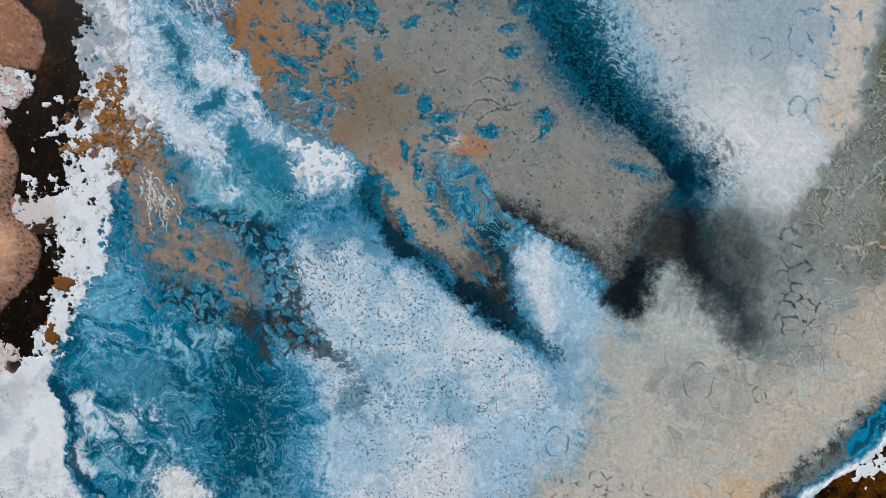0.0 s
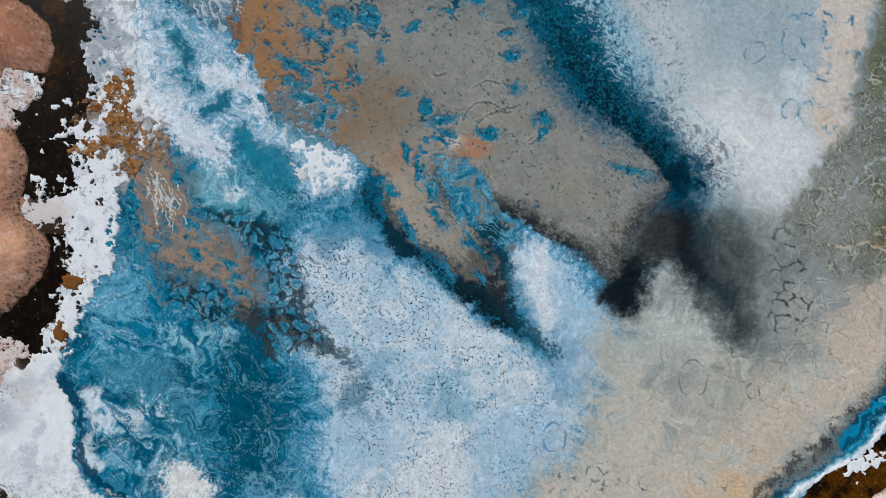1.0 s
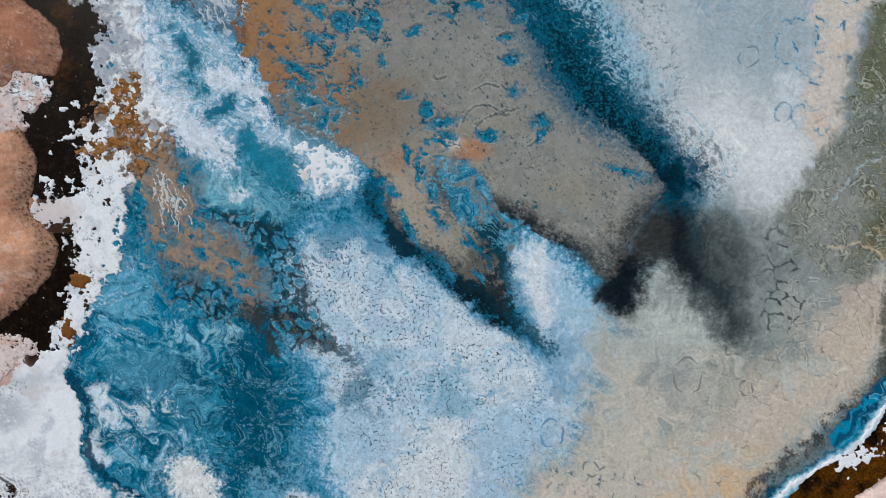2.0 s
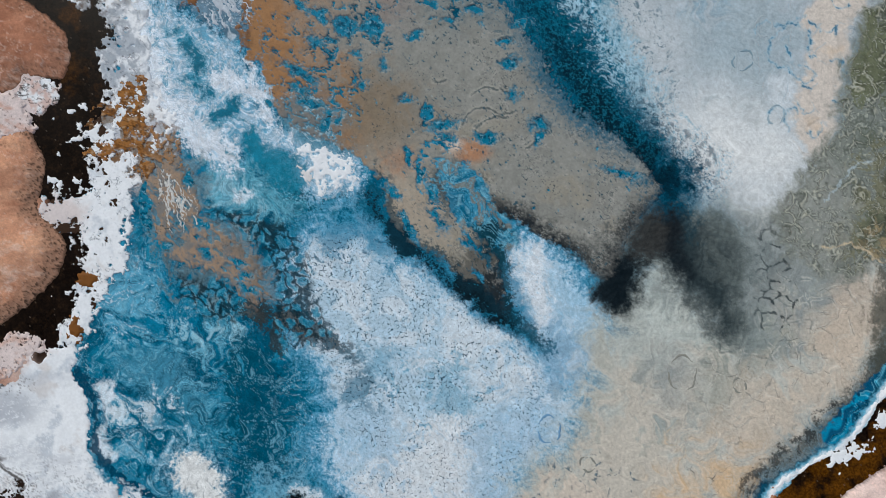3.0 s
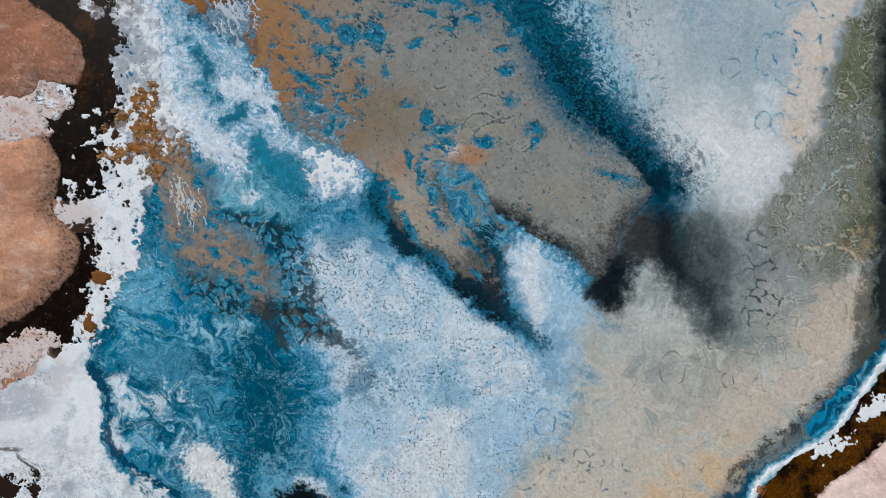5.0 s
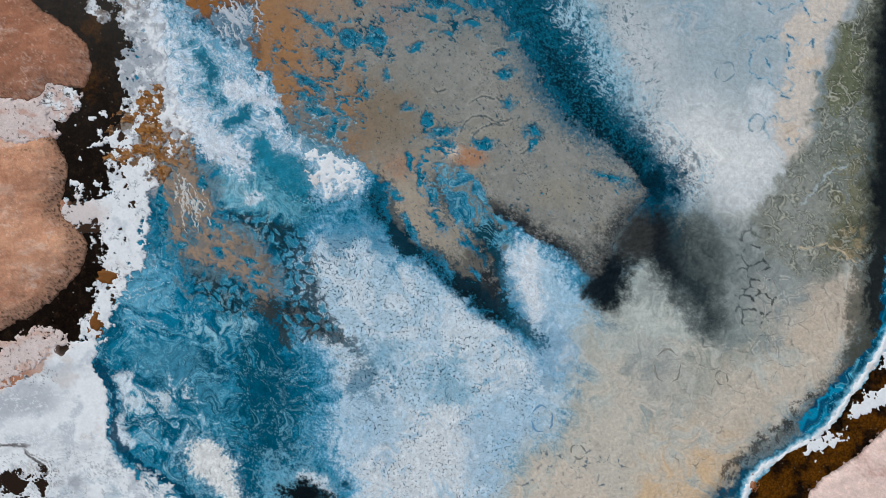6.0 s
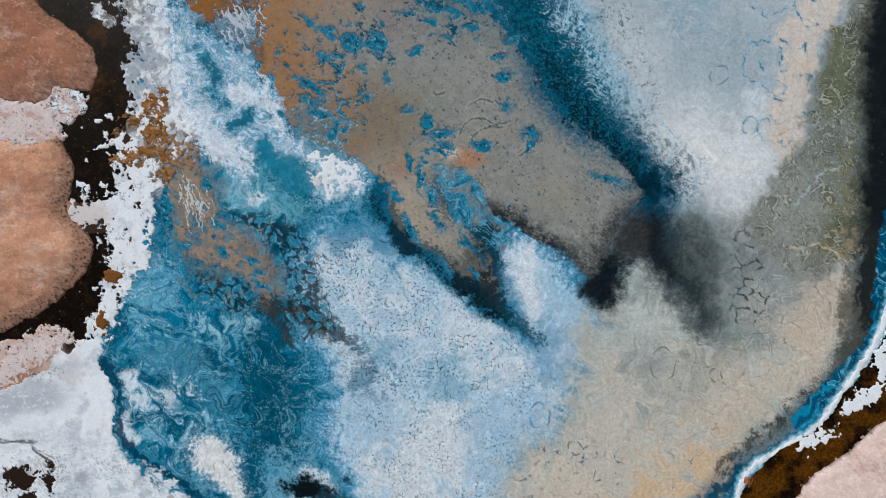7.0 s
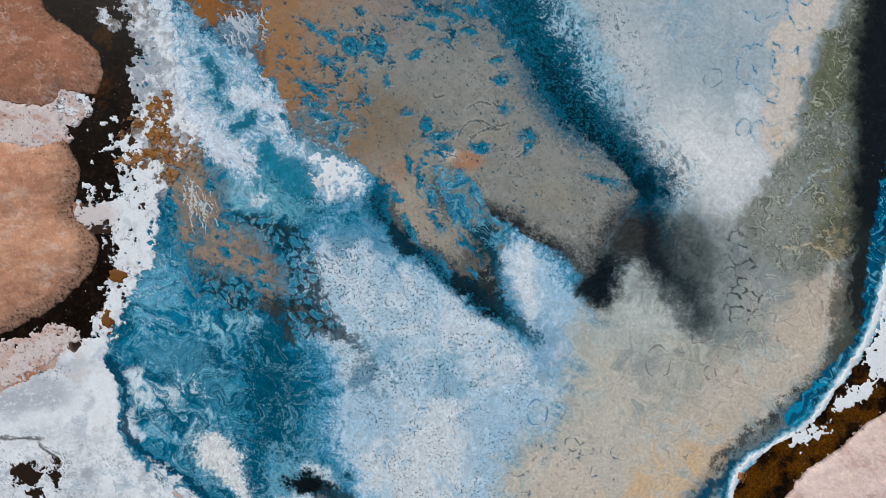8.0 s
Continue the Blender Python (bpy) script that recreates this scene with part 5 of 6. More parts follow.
# granular blue wash along the eastern side
col = blend(col, lin(92, 110, 118), 0.75 * step(60, 14, edge + 12 * fold) * step(860, 940, u) * step(330, 230, v))
col = blend(col, lin(48, 96, 118), 0.8 * step(-0.3, 0.5, (28 - edge) / 22 + 1.0 * crumb) * step(880, 940, u) * step(340, 240, v))
col = blend(col, lin(4, 46, 64), 0.92 * step(0, 0.8, (9 - edge) / 9 + 0.8 * crumb) * step(890, 940, u) * step(380, 300, v))
# drying lines and flecks
line = np.abs(fbm(u + 18 * bend, v + 12 * bend2, 34, 3, 69, turn=15, stretch=1.8))
lines = step(0.05, 0.012, line) * step(0.0, 0.35, fbm(u, v, 60, 3, 59) + 0.45 * step(120, 40, np.hypot((u - 870) * 0.8, (v - 230) * 1.6)))
col = blend(col, lin(84, 90, 90), 0.75 * lines * step(760, 820, u))
col = blend(col, lin(172, 168, 160), 0.4 * step(0.05, 0.09, line) * step(0.15, 0.11, line) * step(0.0, 0.35, fbm(u, v, 60, 3, 59) + 0.3) * step(760, 820, u))
for course in (((812, 240), (822, 222), (838, 213), (856, 216), (872, 224), (894, 221)), ((832, 244), (846, 236), (866, 228), (884, 229)), ((940, 246), (934, 262), (924, 276), (916, 279)), ((838, 262), (834, 250), (842, 240)),
               ((868, 108), (882, 100), (894, 112)), ((762, 168), (776, 173), (784, 168)), ((872, 182), (884, 188), (896, 184)), ((828, 192), (846, 182), (868, 184)), ((1056, 314), (1072, 320), (1080, 330))):
    stroke = thin(course, u + 3 * bend, v + 3 * bend2) + 1.2 * crumb
    col = blend(col, lin(172, 168, 158), 0.4 * step(-6, -3, stroke))
    col = blend(col, lin(62, 76, 80), 0.8 * step(-2.2, -0.6, stroke))
dots = fbm(u, v, 5.5, 2, 58, turn=50, stretch=1.6)
col = blend(col, lin(30, 72, 88), 0.9 * step(0.68, 0.84, dots + 0.25 * fbm(u, v, 40, 3, 57)) * step(690, 760, u))
col = blend(col, lin(150, 176, 182), 0.7 * step(1.02, 1.12, fbm(u, v, 5, 2, 177)))
shore = step(-5.0, -2.5, wet) * step(-0.3, 0.4, fbm(u, v, 16, 3, 49))
col = blend(col, lin(160, 166, 164), 0.3 * shore)
col = blend(col, lin(78, 98, 104), 0.4 * step(-9, -6.5, wet) * step(-5.0, -6.5, wet) * step(-0.2, 0.4, fbm(u, v, 20, 3, 48)))
streaks = fbm(u + 20 * bend, v + 20 * bend2, 14, 5, 47, gain=0.65, turn=35, stretch=2.2)
col = col * (1 + 0.06 * fbm(u, v, 4, 2, 67)[..., None] + 0.09 * streaks[..., None])
mud = raised("mud_flat", (u, v), 1.5, f, 0.09, 0.02, col, M_MUD, "grey-brown wet mud flat pitted with small turquoise pools", "mud flat", 0.012,
             melt=5 + 16 * step(-70, 0, (u - 1060) + (v - 400)) + 8 * step(860, 920, u) * step(330, 250, v) + 5 * step(380, 430, v) * step(900, 860, u))


def pool_parts(mud, spots):
    """The water of each pool, let into the mud."""
    for i, spot in enumerate(spots):
        r = max(spot[2], spot[3]) + 10
        pu, pv = grid(spot[0] - r, spot[1] - r, spot[0] + r, spot[1] + r, 1.2)
        depth = pools(pu, pv, [spot])
        if (depth > -0.6).sum() > 8:
            hue = blend(np.broadcast_to(lin(84, 128, 142), pu.shape + (3,)), lin(24, 116, 146), step(-0.6, 1.2, depth))
            hue = blend(hue, lin(0, 66, 90), 0.9 * step(0.0, 0.4, fbm(pu, pv, 9, 4, 56)) * step(0.5, 2, depth))
            hue = blend(hue, lin(60, 60, 56), 0.7 * step(0.1, 0.5, fbm(pu, pv, 5, 3, 55)) * step(1.2, 0.2, depth))
            hue = blend(hue, lin(130, 176, 192), 0.7 * step(0.3, 0.7, fbm(pu, pv, 7, 4, 54, gain=0.7)) * step(0.5, 2, depth))
            sheet("pool", pu, pv, np.full(pu.shape, 0.008 + 0.004 * (i % 2)), hue, M_BRINE, depth > -0.6, None, mud)


pool_parts(mud, NORTH_POOLS + SOUTH_POOLS)

def strands(u, v, count, seed, box, way, steps, wide):
    """Thin wandering salt strands that all run the same way."""
    rng = random.Random(seed)
    wu, wv = u + 3 * fbm(u, v, 8, 2, seed), v + 3 * fbm(u, v, 8, 2, seed + 1)
    best = np.full(u.shape, -99.0)
    for k in range(count):
        x, y = rng.uniform(box[0], box[2]), rng.uniform(box[1], box[3])
        course = [(x, y)]
        for j in range(steps):
            x, y = x + way[0] + rng.uniform(-6, 6), y + way[1] + rng.uniform(-3, 3)
            course.append((x, y))
        best = np.maximum(best, thin(course, wu, wv) + wide * rng.uniform(0.6, 1.2))
    return best


# the smaller tongue of mud
u, v = grid(270, 280, 510, 560, 1.6)
f = shape(TONGUE, u, v, 5, 5) + 4 + 6 * fbm(u, v, 12, 4, 70)
f = np.minimum(f, -24 * (fbm(u, v, 13, 4, 71, turn=45, stretch=2.2, gain=0.6) - 0.52 + 0.3 * step(0.0, 0.5, fbm(u, v, 50, 2, 86)) + 0.3 * step(470, 500, v - 0.25 * (u - 400)) * step(440, 400, u)))
TONGUE_POOLS = [(302, 375, 10, 40, -6), (336, 436, 9, 8, 0), (362, 364, 9, 6, 30), (372, 330, 7, 12, -20), (452, 460, 11, 5, 20), (464, 482, 10, 6, 20), (470, 506, 12, 4, 25), (400, 446, 9, 4, 35), (392, 400, 12, 5, 30), (360, 402, 8, 4, 40)]
f = np.minimum(f, -pools(u, v, TONGUE_POOLS))
col = blend(np.broadcast_to(lin(152, 130, 110), u.shape + (3,)), lin(122, 118, 114), step(-0.1, 0.6, fbm(u, v, 30, 4, 72)))
run = fbm(u + 14 * fbm(u, v, 30, 3, 87), v + 14 * fbm(u, v, 30, 3, 88), 9, 4, 89, gain=0.62, turn=48, stretch=4.0)
f = np.minimum(f, 16 * (0.75 - run) + 8 * step(-0.2, 0.3, fbm(u, v, 40, 2, 90)))
col = blend(col, lin(98, 108, 114), 0.7 * step(0.05, 0.4, run))
col = blend(col, lin(104, 100, 94), 0.85 * step(-14, 22, (u - 370) * 0.82 - (v - 330) * 0.57 + 14 * fbm(u, v, 18, 4, 74)))
col = blend(col, lin(90, 84, 80), step(500, 545, v + 14 * fbm(u, v, 10, 3, 73)))
tongue = raised("mud_flat", (u, v), 1.6, f, 0.07, 0.02, col, M_MUD, "narrow brown mud tongue with elongated blue pools", "mud flat", 0.012, melt=4.5)
pool_parts(tongue, TONGUE_POOLS)

u, v = grid(285, 285, 430, 440, 1.1)
bend = fbm(u, v, 20, 3, 82)
g = strands(u, v, 26, 81, (322, 306, 372, 370), (1.5, 11.0), 4, 0.45)
raised("salt_vein", (u, v), 1.1, g, 0.04, 0.08, np.broadcast_to(lin(200, 199, 196), u.shape + (3,)), M_SALT, "thin white salt veins on a brown mud tongue", "salt crust", 0.003, 0.08)["kind"] = "stuff"

# rusty bank with salt veins
u, v = grid(290, -100, 520, 160, 1.6)
f = shape(RUSTY_BANK, u, v, 12, 6) + 8 * fbm(u, v, 16, 4, 75)
f = np.minimum(f, 26 * (0.42 + 0.3 * step(395, 360, u) - 1.1 * step(42, 16, np.hypot((u - 425) * 0.8, (v - 58) * 1.1) + 10 * fbm(u, v, 20, 4, 74)) - fbm(u, v, 18, 5, 76, gain=0.66)))
col = blend(np.broadcast_to(lin(104, 72, 48), u.shape + (3,)), lin(122, 88, 68), step(0, 0.6, fbm(u, v, 20, 4, 77)))
col = blend(col, lin(138, 86, 30), step(44, 16, np.hypot((u - 368) * 0.8, v - 12) + 14 * fbm(u, v, 16, 4, 78)))
col = blend(col, lin(150, 110, 72), step(440, 485, u + 24 * fbm(u, v, 18, 4, 77)))
raised("mud_flat", (u, v), 1.6, f, 0.06, 0.02, col, M_MUD, "rust-brown iron mud bank laced with white salt", "mud flat", 0.012, melt=6)
g = strands(u, v, 24, 79, (395, 5, 468, 66), (5.0, 7.5), 3, 0.9)
raised("salt_vein", (u, v), 1.6, g, 0.04, 0.08, np.broadcast_to(lin(186, 194, 204), u.shape + (3,)), M_SALT, "pale salt veins crisscrossing rust-brown mud", "salt crust", 0.003, 0.07)["kind"] = "stuff"

# dark streams
def stream(table, box, label, seed, brown_at, height=0.035, margin=8.0):
    u, v = box
    f = shape(table, u, v, 4, 3)
    n = fbm(u, v, 40, 5, seed)
    col = blend(np.broadcast_to(lin(22, 14, 8), u.shape + (3,)), lin(38, 26, 16), step(0.0, 0.7, fbm(u, v, 14, 4, seed + 1)))
    for x, y, r in brown_at:
        col = blend(col, lin(90, 54, 10), (0.9 if seed == 86 else 0.4) * step(r, 0.2 * r, np.hypot(u - x, v - y) + 0.9 * r * n))
    streak = fbm(u, v, 7, 4, seed + 2, gain=0.7, turn=-42, stretch=3.5)
    col = col * (1 + 0.35 * streak[..., None])
    col = blend(col, lin(150, 132, 116), 0.55 * step(0.88, 1.05, fbm(u, v, 5, 3, seed + 3) + 0.25 * n))
    return tagged(sheet("stream", u, v, np.full(u.shape, height), col, M_STREAM, f > -margin), label, "stream", kind="structure")


stream(STREAM_NORTH, grid(0, -220, 260, 370, 1.8), "dark peat-brown stream between sand mounds and salt", 80, [(190, 60, 22), (185, 165, 26), (225, 185, 20), (70, 10, 14)])
stream(STREAM_MIDDLE, grid(-90, 410, 220, 650, 1.8), "still dark-brown stream under a sand mound", 83, [])
stream(STREAM_SOUTH, grid(1240, 540, 1720, 1120, 1.6), "brown stream along a salt-rimmed shore", 86, [(1350, 840, 70), (1420, 800, 50), (1330, 880, 60), (1460, 790, 50), (1500, 735, 50), (1540, 690, 40)], margin=1.0)

# salt crusts
def salt_colours(u, v, seed, cold=0.5):
    n = fbm(u, v, 40, 5, seed)
    col = blend(np.broadcast_to(lin(232, 234, 237), u.shape + (3,)), lin(182, 190, 200), cold * step(0.1, 0.7, n))
    return blend(col, lin(196, 186, 180), 0.5 * step(0.4, 0.9, fbm(u, v, 60, 4, seed + 1)))


u, v = grid(110, -60, 370, 620, 1.3)
n, n2 = fbm(u, v, 30, 6, 90, gain=0.66), fbm(u, v, 16, 5, 91, gain=0.65)
f = np.maximum(shape(CRUST_WEST, u, v, 8, 6), shape(area((168, 12), (190, 18), (216, 34), (212, 56), (196, 50), (180, 38)), u, v, 6, 5) - 1) + 14 * n + 5 * n2
f = np.minimum(f, 30 * (0.95 - fbm(u, v, 20, 5, 92, gain=0.66)))
f = np.minimum(f, 22 * (fbm(u, v, 24, 5, 93, gain=0.62) + 0.2 + 0.5 * step(290, 330, v) + 0.6 * step(215, 175, v)))
col = salt_colours(u, v, 94)
col = blend(col, lin(150, 157, 166), 0.85 * step(-6, 8, shape(CRUST_GREY, u, v, 12, 8) + 16 * n) * step(-0.5, 0.1, n2))
col = blend(col, lin(70, 58, 50), 0.85 * step(0.55, 0.75, fbm(u, v, 12, 5, 87, gain=0.7)) * step(-10, 6, shape(CRUST_GREY, u, v, 12, 8) + 10 * n))
col = blend(col, lin(158, 166, 176), 0.75 * step(-0.3, 0.4, fbm(u, v, 30, 5, 95)) * step(215, 150, v))
col = blend(col, lin(140, 138, 138), 0.85 * step(-0.2, 0.4, fbm(u, v, 24, 5, 96, gain=0.7)) * step(120, 50, v + 0.9 * (u - 230)))
col = blend(col, lin(96, 78, 64), 0.8 * step(0.2, 0.6, fbm(u, v, 18, 5, 92, gain=0.7)) * step(100, 40, v + 0.9 * (u - 230)))
col = blend(col, lin(128, 134, 142), 0.8 * step(0.07, 0.02, np.abs(fbm(u, v, 30, 4, 97))) * step(-0.1, 0.4, n))
col = blend(col, lin(200, 178, 170), 0.6 * step(60, 20, np.hypot(u - 165, v - 385) + 14 * n))
raised("salt_crust", (u, v), 1.3, f, 0.085, 0.045 - 0.034 * step(262, 296, u), col, M_SALT, "broken bright white salt crust along a dark stream", "salt crust", 0.006, melt=3.5)

u, v = grid(-90, 580, 450, 960, 1.8)
n = fbm(u, v, 40, 5, 100)
f = shape(SALT_FLAT, u, v, 5, 4) + 4 * fbm(u, v, 12, 4, 101) + 26 * fbm(u + 12 * n, v + 12 * n, 24, 5, 108, gain=0.66) * step(790, 830, v) * step(200, 250, u)
gap = np.maximum(17 - np.hypot((u - 50) * 0.75, (v - 840) * 0.9), 9 - np.hypot((u - 98) * 1.6, (v - 842) * 0.6))
gap = np.maximum(gap, 8 - np.hypot((u - 62) * 0.9, (v - 868) * 0.8)) + 14 * fbm(u, v, 16, 5, 102, gain=0.75)
gap = np.maximum(gap, 8 - np.hypot((u - 132) * 0.9, (v - 608) * 0.9) + 8 * n)
f = np.minimum(f, -gap)
col = salt_colours(u, v, 103, 0.75)
col = blend(col, lin(178, 182, 190), 0.75 * step(40, -10, np.abs(v - 705 + 0.12 * u) - 14 + 20 * n) * step(170, 90, u))
col = blend(col, lin(206, 184, 176), 0.8 * step(-14, 10, shape(PALE_SHORE, u, v, 10, 6) + 8 * n))
col = blend(col, lin(196, 199, 205), 0.6 * step(0.15, 0.7, fbm(u + 20 * n, v, 70, 4, 105, turn=-14, stretch=3.0)))
col = blend(col, lin(178, 182, 190), 0.7 * step(36, 4, np.abs(v - 712 + 0.14 * u) + 10 * n) * step(150, 60, u))
col = blend(col, lin(228, 230, 233), 0.85 * step(16, 2, np.abs(v - 752 + 0.0016 * u * u) + 8 * n) * step(165, 120, u))
col = blend(col, lin(96, 92, 90), 0.8 * step(2.4, 0.8, np.abs(v - 774 + 4 * n)) * step(100, 60, u))
col = blend(col, lin(110, 108, 110), 0.7 * step(3, 1, np.abs((v - 780) - 0.55 * (u - 66) + 5 * n)) * step(60, 70, u) * step(112, 104, u))
col = blend(col, lin(150, 150, 156), 0.7 * step(0.05, 0.015, np.abs(fbm(u, v, 60, 5, 106, gain=0.68))) * step(740, 800, v))
col = blend(col, lin(150, 156, 166), 0.55 * step(0.2, 0.8, fbm(u + 30 * n, v + 30 * n, 50, 6, 107, gain=0.72)) * step(760, 830, v))
flow = np.abs(fbm(u * 0.5 + 20 * n, v + 0.22 * u, 26, 4, 111))
col = blend(col, lin(238, 240, 242), 0.6 * step(0.12, 0.02, flow) * step(660, 700, v))
rift = np.abs((v - 648) + 0.75 * (u - 85) + 5 * fbm(u, v, 9, 4, 128, gain=0.7))
col = blend(col, lin(58, 50, 46), 0.9 * step(5.5, 2.5, rift) * step(64, 72, u) * step(106, 98, u))
lace = np.abs(fbm(u, v, 16, 4, 131, gain=0.65))
col = blend(col, lin(92, 86, 84), 0.7 * step(0.10, 0.03, lace) * step(34, 14, np.hypot((u - 100) * 0.8, (v - 658) * 1.4) + 8 * n))
col = blend(col, lin(70, 64, 62), 0.75 * step(0.09, 0.03, lace) * step(34, 12, np.hypot((u - 108) * 0.9, (v - 822) * 0.8) + 10 * n))
col = blend(col, lin(120, 124, 132), 0.6 * step(0.08, 0.02, lace) * step(0.0, 0.4, n) * step(770, 800, v))
col = blend(col, lin(96, 150, 176), 0.6 * step(16, 2, f + 8 * n) * step(770, 800, v) * step(190, 220, u))
branch = np.minimum(np.abs((u - 104) + 0.16 * (v - 830) + 4 * fbm(u, v, 10, 3, 123)) + 99 * (v < 812) + 99 * (v > 864), np.abs((v - 786) - 0.75 * (u - 70) + 5 * n) + 99 * (u < 70) + 99 * (u > 106))
col = blend(col, lin(52, 44, 40), 0.85 * step(3.6, 1.4, branch))
col = blend(col, lin(88, 84, 84), 0.85 * step(3.0, 1.2, np.abs(v - 776 + 3 * fbm(u, v, 20, 3, 104))) * step(80, 70, u))
col = blend(col, lin(150, 154, 164), 0.7 * step(16, 4, np.hypot(u - 155, (v - 838) * 0.8) + 8 * n))
col = blend(col, lin(150, 178, 194), 0.45 * step(0.1, 0.6, fbm(u + 20 * n, v, 30, 5, 100, gain=0.7)) * step(800, 840, v) * step(90, 140, u))
raised("salt_flat", (u, v), 1.8, f, 0.085, 0.03, col, M_SALT, "smooth grey-white salt flat with thin cracks and dark holes", "salt flat", 0.01, melt=0.5 + 9 * step(785, 820, v) * step(190, 230, u))

u, v = grid(-60, 560, 165, 700, 1.6)
f = shape(PALE_SHORE, u, v, 5, 5) + 6 * fbm(u, v, 14, 4, 108)
f = np.minimum(f, 10 - 30 * step(0.4, 0.6, fbm(u, v, 9, 3, 109)) * step(30, 4, shape(PALE_SHORE, u, v, 5, 5)))
rift = np.abs((v - 648) + 0.75 * (u - 85) + 5 * fbm(u, v, 9, 4, 128, gain=0.7))
f = np.minimum(f, 20 * (1 - step(6.5, 3.5, rift) * step(62, 70, u) * step(108, 100, u) * 1.3))
raised("sand_bank", (u, v), 1.6, f, 0.125, 0.03, blend(blend(np.broadcast_to(lin(216, 200, 196), u.shape + (3,)), lin(206, 176, 164), step(-0.1, 0.6, fbm(u, v, 30, 5, 110, turn=-15, stretch=2.0))), lin(70, 52, 44), 0.85 * step(0.5, 0.7, fbm(u, v, 5, 3, 111)) * step(26, 6, f)), M_SAND,
       "low pale pink sand bank dusted with salt", "sand bank", 0.02)

u, v = grid(-120, 165, 150, 270, 1.4)
f = shape(area((-140, 190), (-40, 178), (40, 184), (88, 190), (112, 212), (128, 250), (100, 258), (50, 262), (-20, 250), (-140, 240)), u, v, 5, 4) + 5 * fbm(u, v, 12, 5, 98, gain=0.75)
f = np.minimum(f, 30 * (0.9 + 0.5 * step(120, 60, u) - fbm(u, v, 9, 4, 99)))
col = blend(np.broadcast_to(lin(216, 200, 196), u.shape + (3,)), lin(196, 156, 140), 0.8 * step(0.0, 0.6, fbm(u, v, 26, 5, 88, turn=5, stretch=2.5)))
col = blend(col, lin(70, 54, 46), 0.8 * step(0.55, 0.75, fbm(u, v, 6, 3, 89)))
raised("sand_bank", (u, v), 1.4, f, 0.16, 0.03, col, M_SAND, "pale pinkish salty saddle between two sand mounds", "sand bank", 0.02, 0.05)

u, v = grid(80, 155, 175, 235, 1.4)
f = shape(SPUR, u, v, 6, 6) + 6 * fbm(u, v, 12, 4, 112)
raised("salt_crust", (u, v), 1.4, f, 0.10, 0.04, blend(blend(salt_colours(u, v, 113), lin(206, 180, 172), step(-0.4, 0.4, fbm(u, v, 20, 3, 114))), lin(44, 32, 26), 0.92 * step(0.17, 0.06, np.abs(fbm(u + 8 * fbm(u, v, 20, 3, 119), v, 12, 3, 118, gain=0.6))) * step(40, 8, f)), M_SALT, "small pinkish white salt spur beside dark water", "salt crust", 0.03)

# salt scraps that float in the northern stream, each by itself
def scraps(name, box, f, top, colours, material, label, category, group, least=6):
    u, v = box
    tag = islands(f > -1.0)
    z = np.clip(0.04 + f * 0.03, 0.0, top)
    for c in np.unique(tag)[1:]:
        m = tag == c
        if m.sum() < least:
            continue
        ys, xs = np.nonzero(m)
        cut = (slice(max(ys.min() - 1, 0), ys.max() + 2), slice(max(xs.min() - 1, 0), xs.max() + 2))
        tagged(sheet(name, u[cut], v[cut], z[cut], colours[cut], material, m[cut]), label, category, group)


u, v = grid(146, 205, 250, 350, 1.4)
f = 30 * (fbm(u, v, 17, 4, 115) - 0.55) + 12 * np.exp(-((u - 190) ** 2 + (v - 240) ** 2) / 500) + 8 * step(300, 345, v) - 14 * step(190, 140, u) * step(300, 200, v)
scraps("salt_scrap", (u, v), np.minimum(f, shape(STREAM_NORTH, u, v, 4, 3) + 2), 0.10, salt_colours(u, v, 116), M_SALT, "loose white salt scrap floating on a dark stream", "salt crust", "salt scraps on the stream")
u, v = grid(60, 470, 200, 590, 1.2)
f = 30 * (fbm(u, v, 7, 3, 117) - 0.98)
scraps("salt_scrap", (u, v), np.minimum(f, shape(STREAM_MIDDLE, u, v, 4, 3) - 6), 0.07, salt_colours(u, v, 116), M_SALT, "tiny white salt scrap floating on a dark stream", "salt crust", "salt scraps on the stream", 4)
u, v = grid(1330, 620, 1580, 870, 1.4)
f = 30 * (fbm(u, v, 9, 5, 121, gain=0.75) - 0.85 - 0.4 * step(1480, 1400, u))
scraps("salt_scrap", (u, v), np.minimum(f, shape(STREAM_SOUTH, u, v, 4, 3) - 3), 0.08, salt_colours(u, v, 124), M_SALT, "small white salt scrap floating on a brown stream", "salt crust", "salt scraps on the stream")

u, v = grid(530, 258, 655, 365, 1.4)
f = shape(CRUST_PATCH, u, v, 8, 6) + 9 * fbm(u, v, 14, 6, 118, gain=0.74)
f = np.minimum(f, 24 * (0.46 - fbm(u, v, 13, 4, 119)))
f = np.minimum(f, -pools(u, v, [(557, 298, 15, 9, 40), (626, 332, 9, 6, 0), (592, 328, 7, 4, 0)]))
raised("salt_crust", (u, v), 1.4, f, 0.05, 0.012, salt_colours(u, v, 120, 0.2), M_SALT, "white salt crust patch with round blue holes", "salt crust", 0.008, melt=2.5)

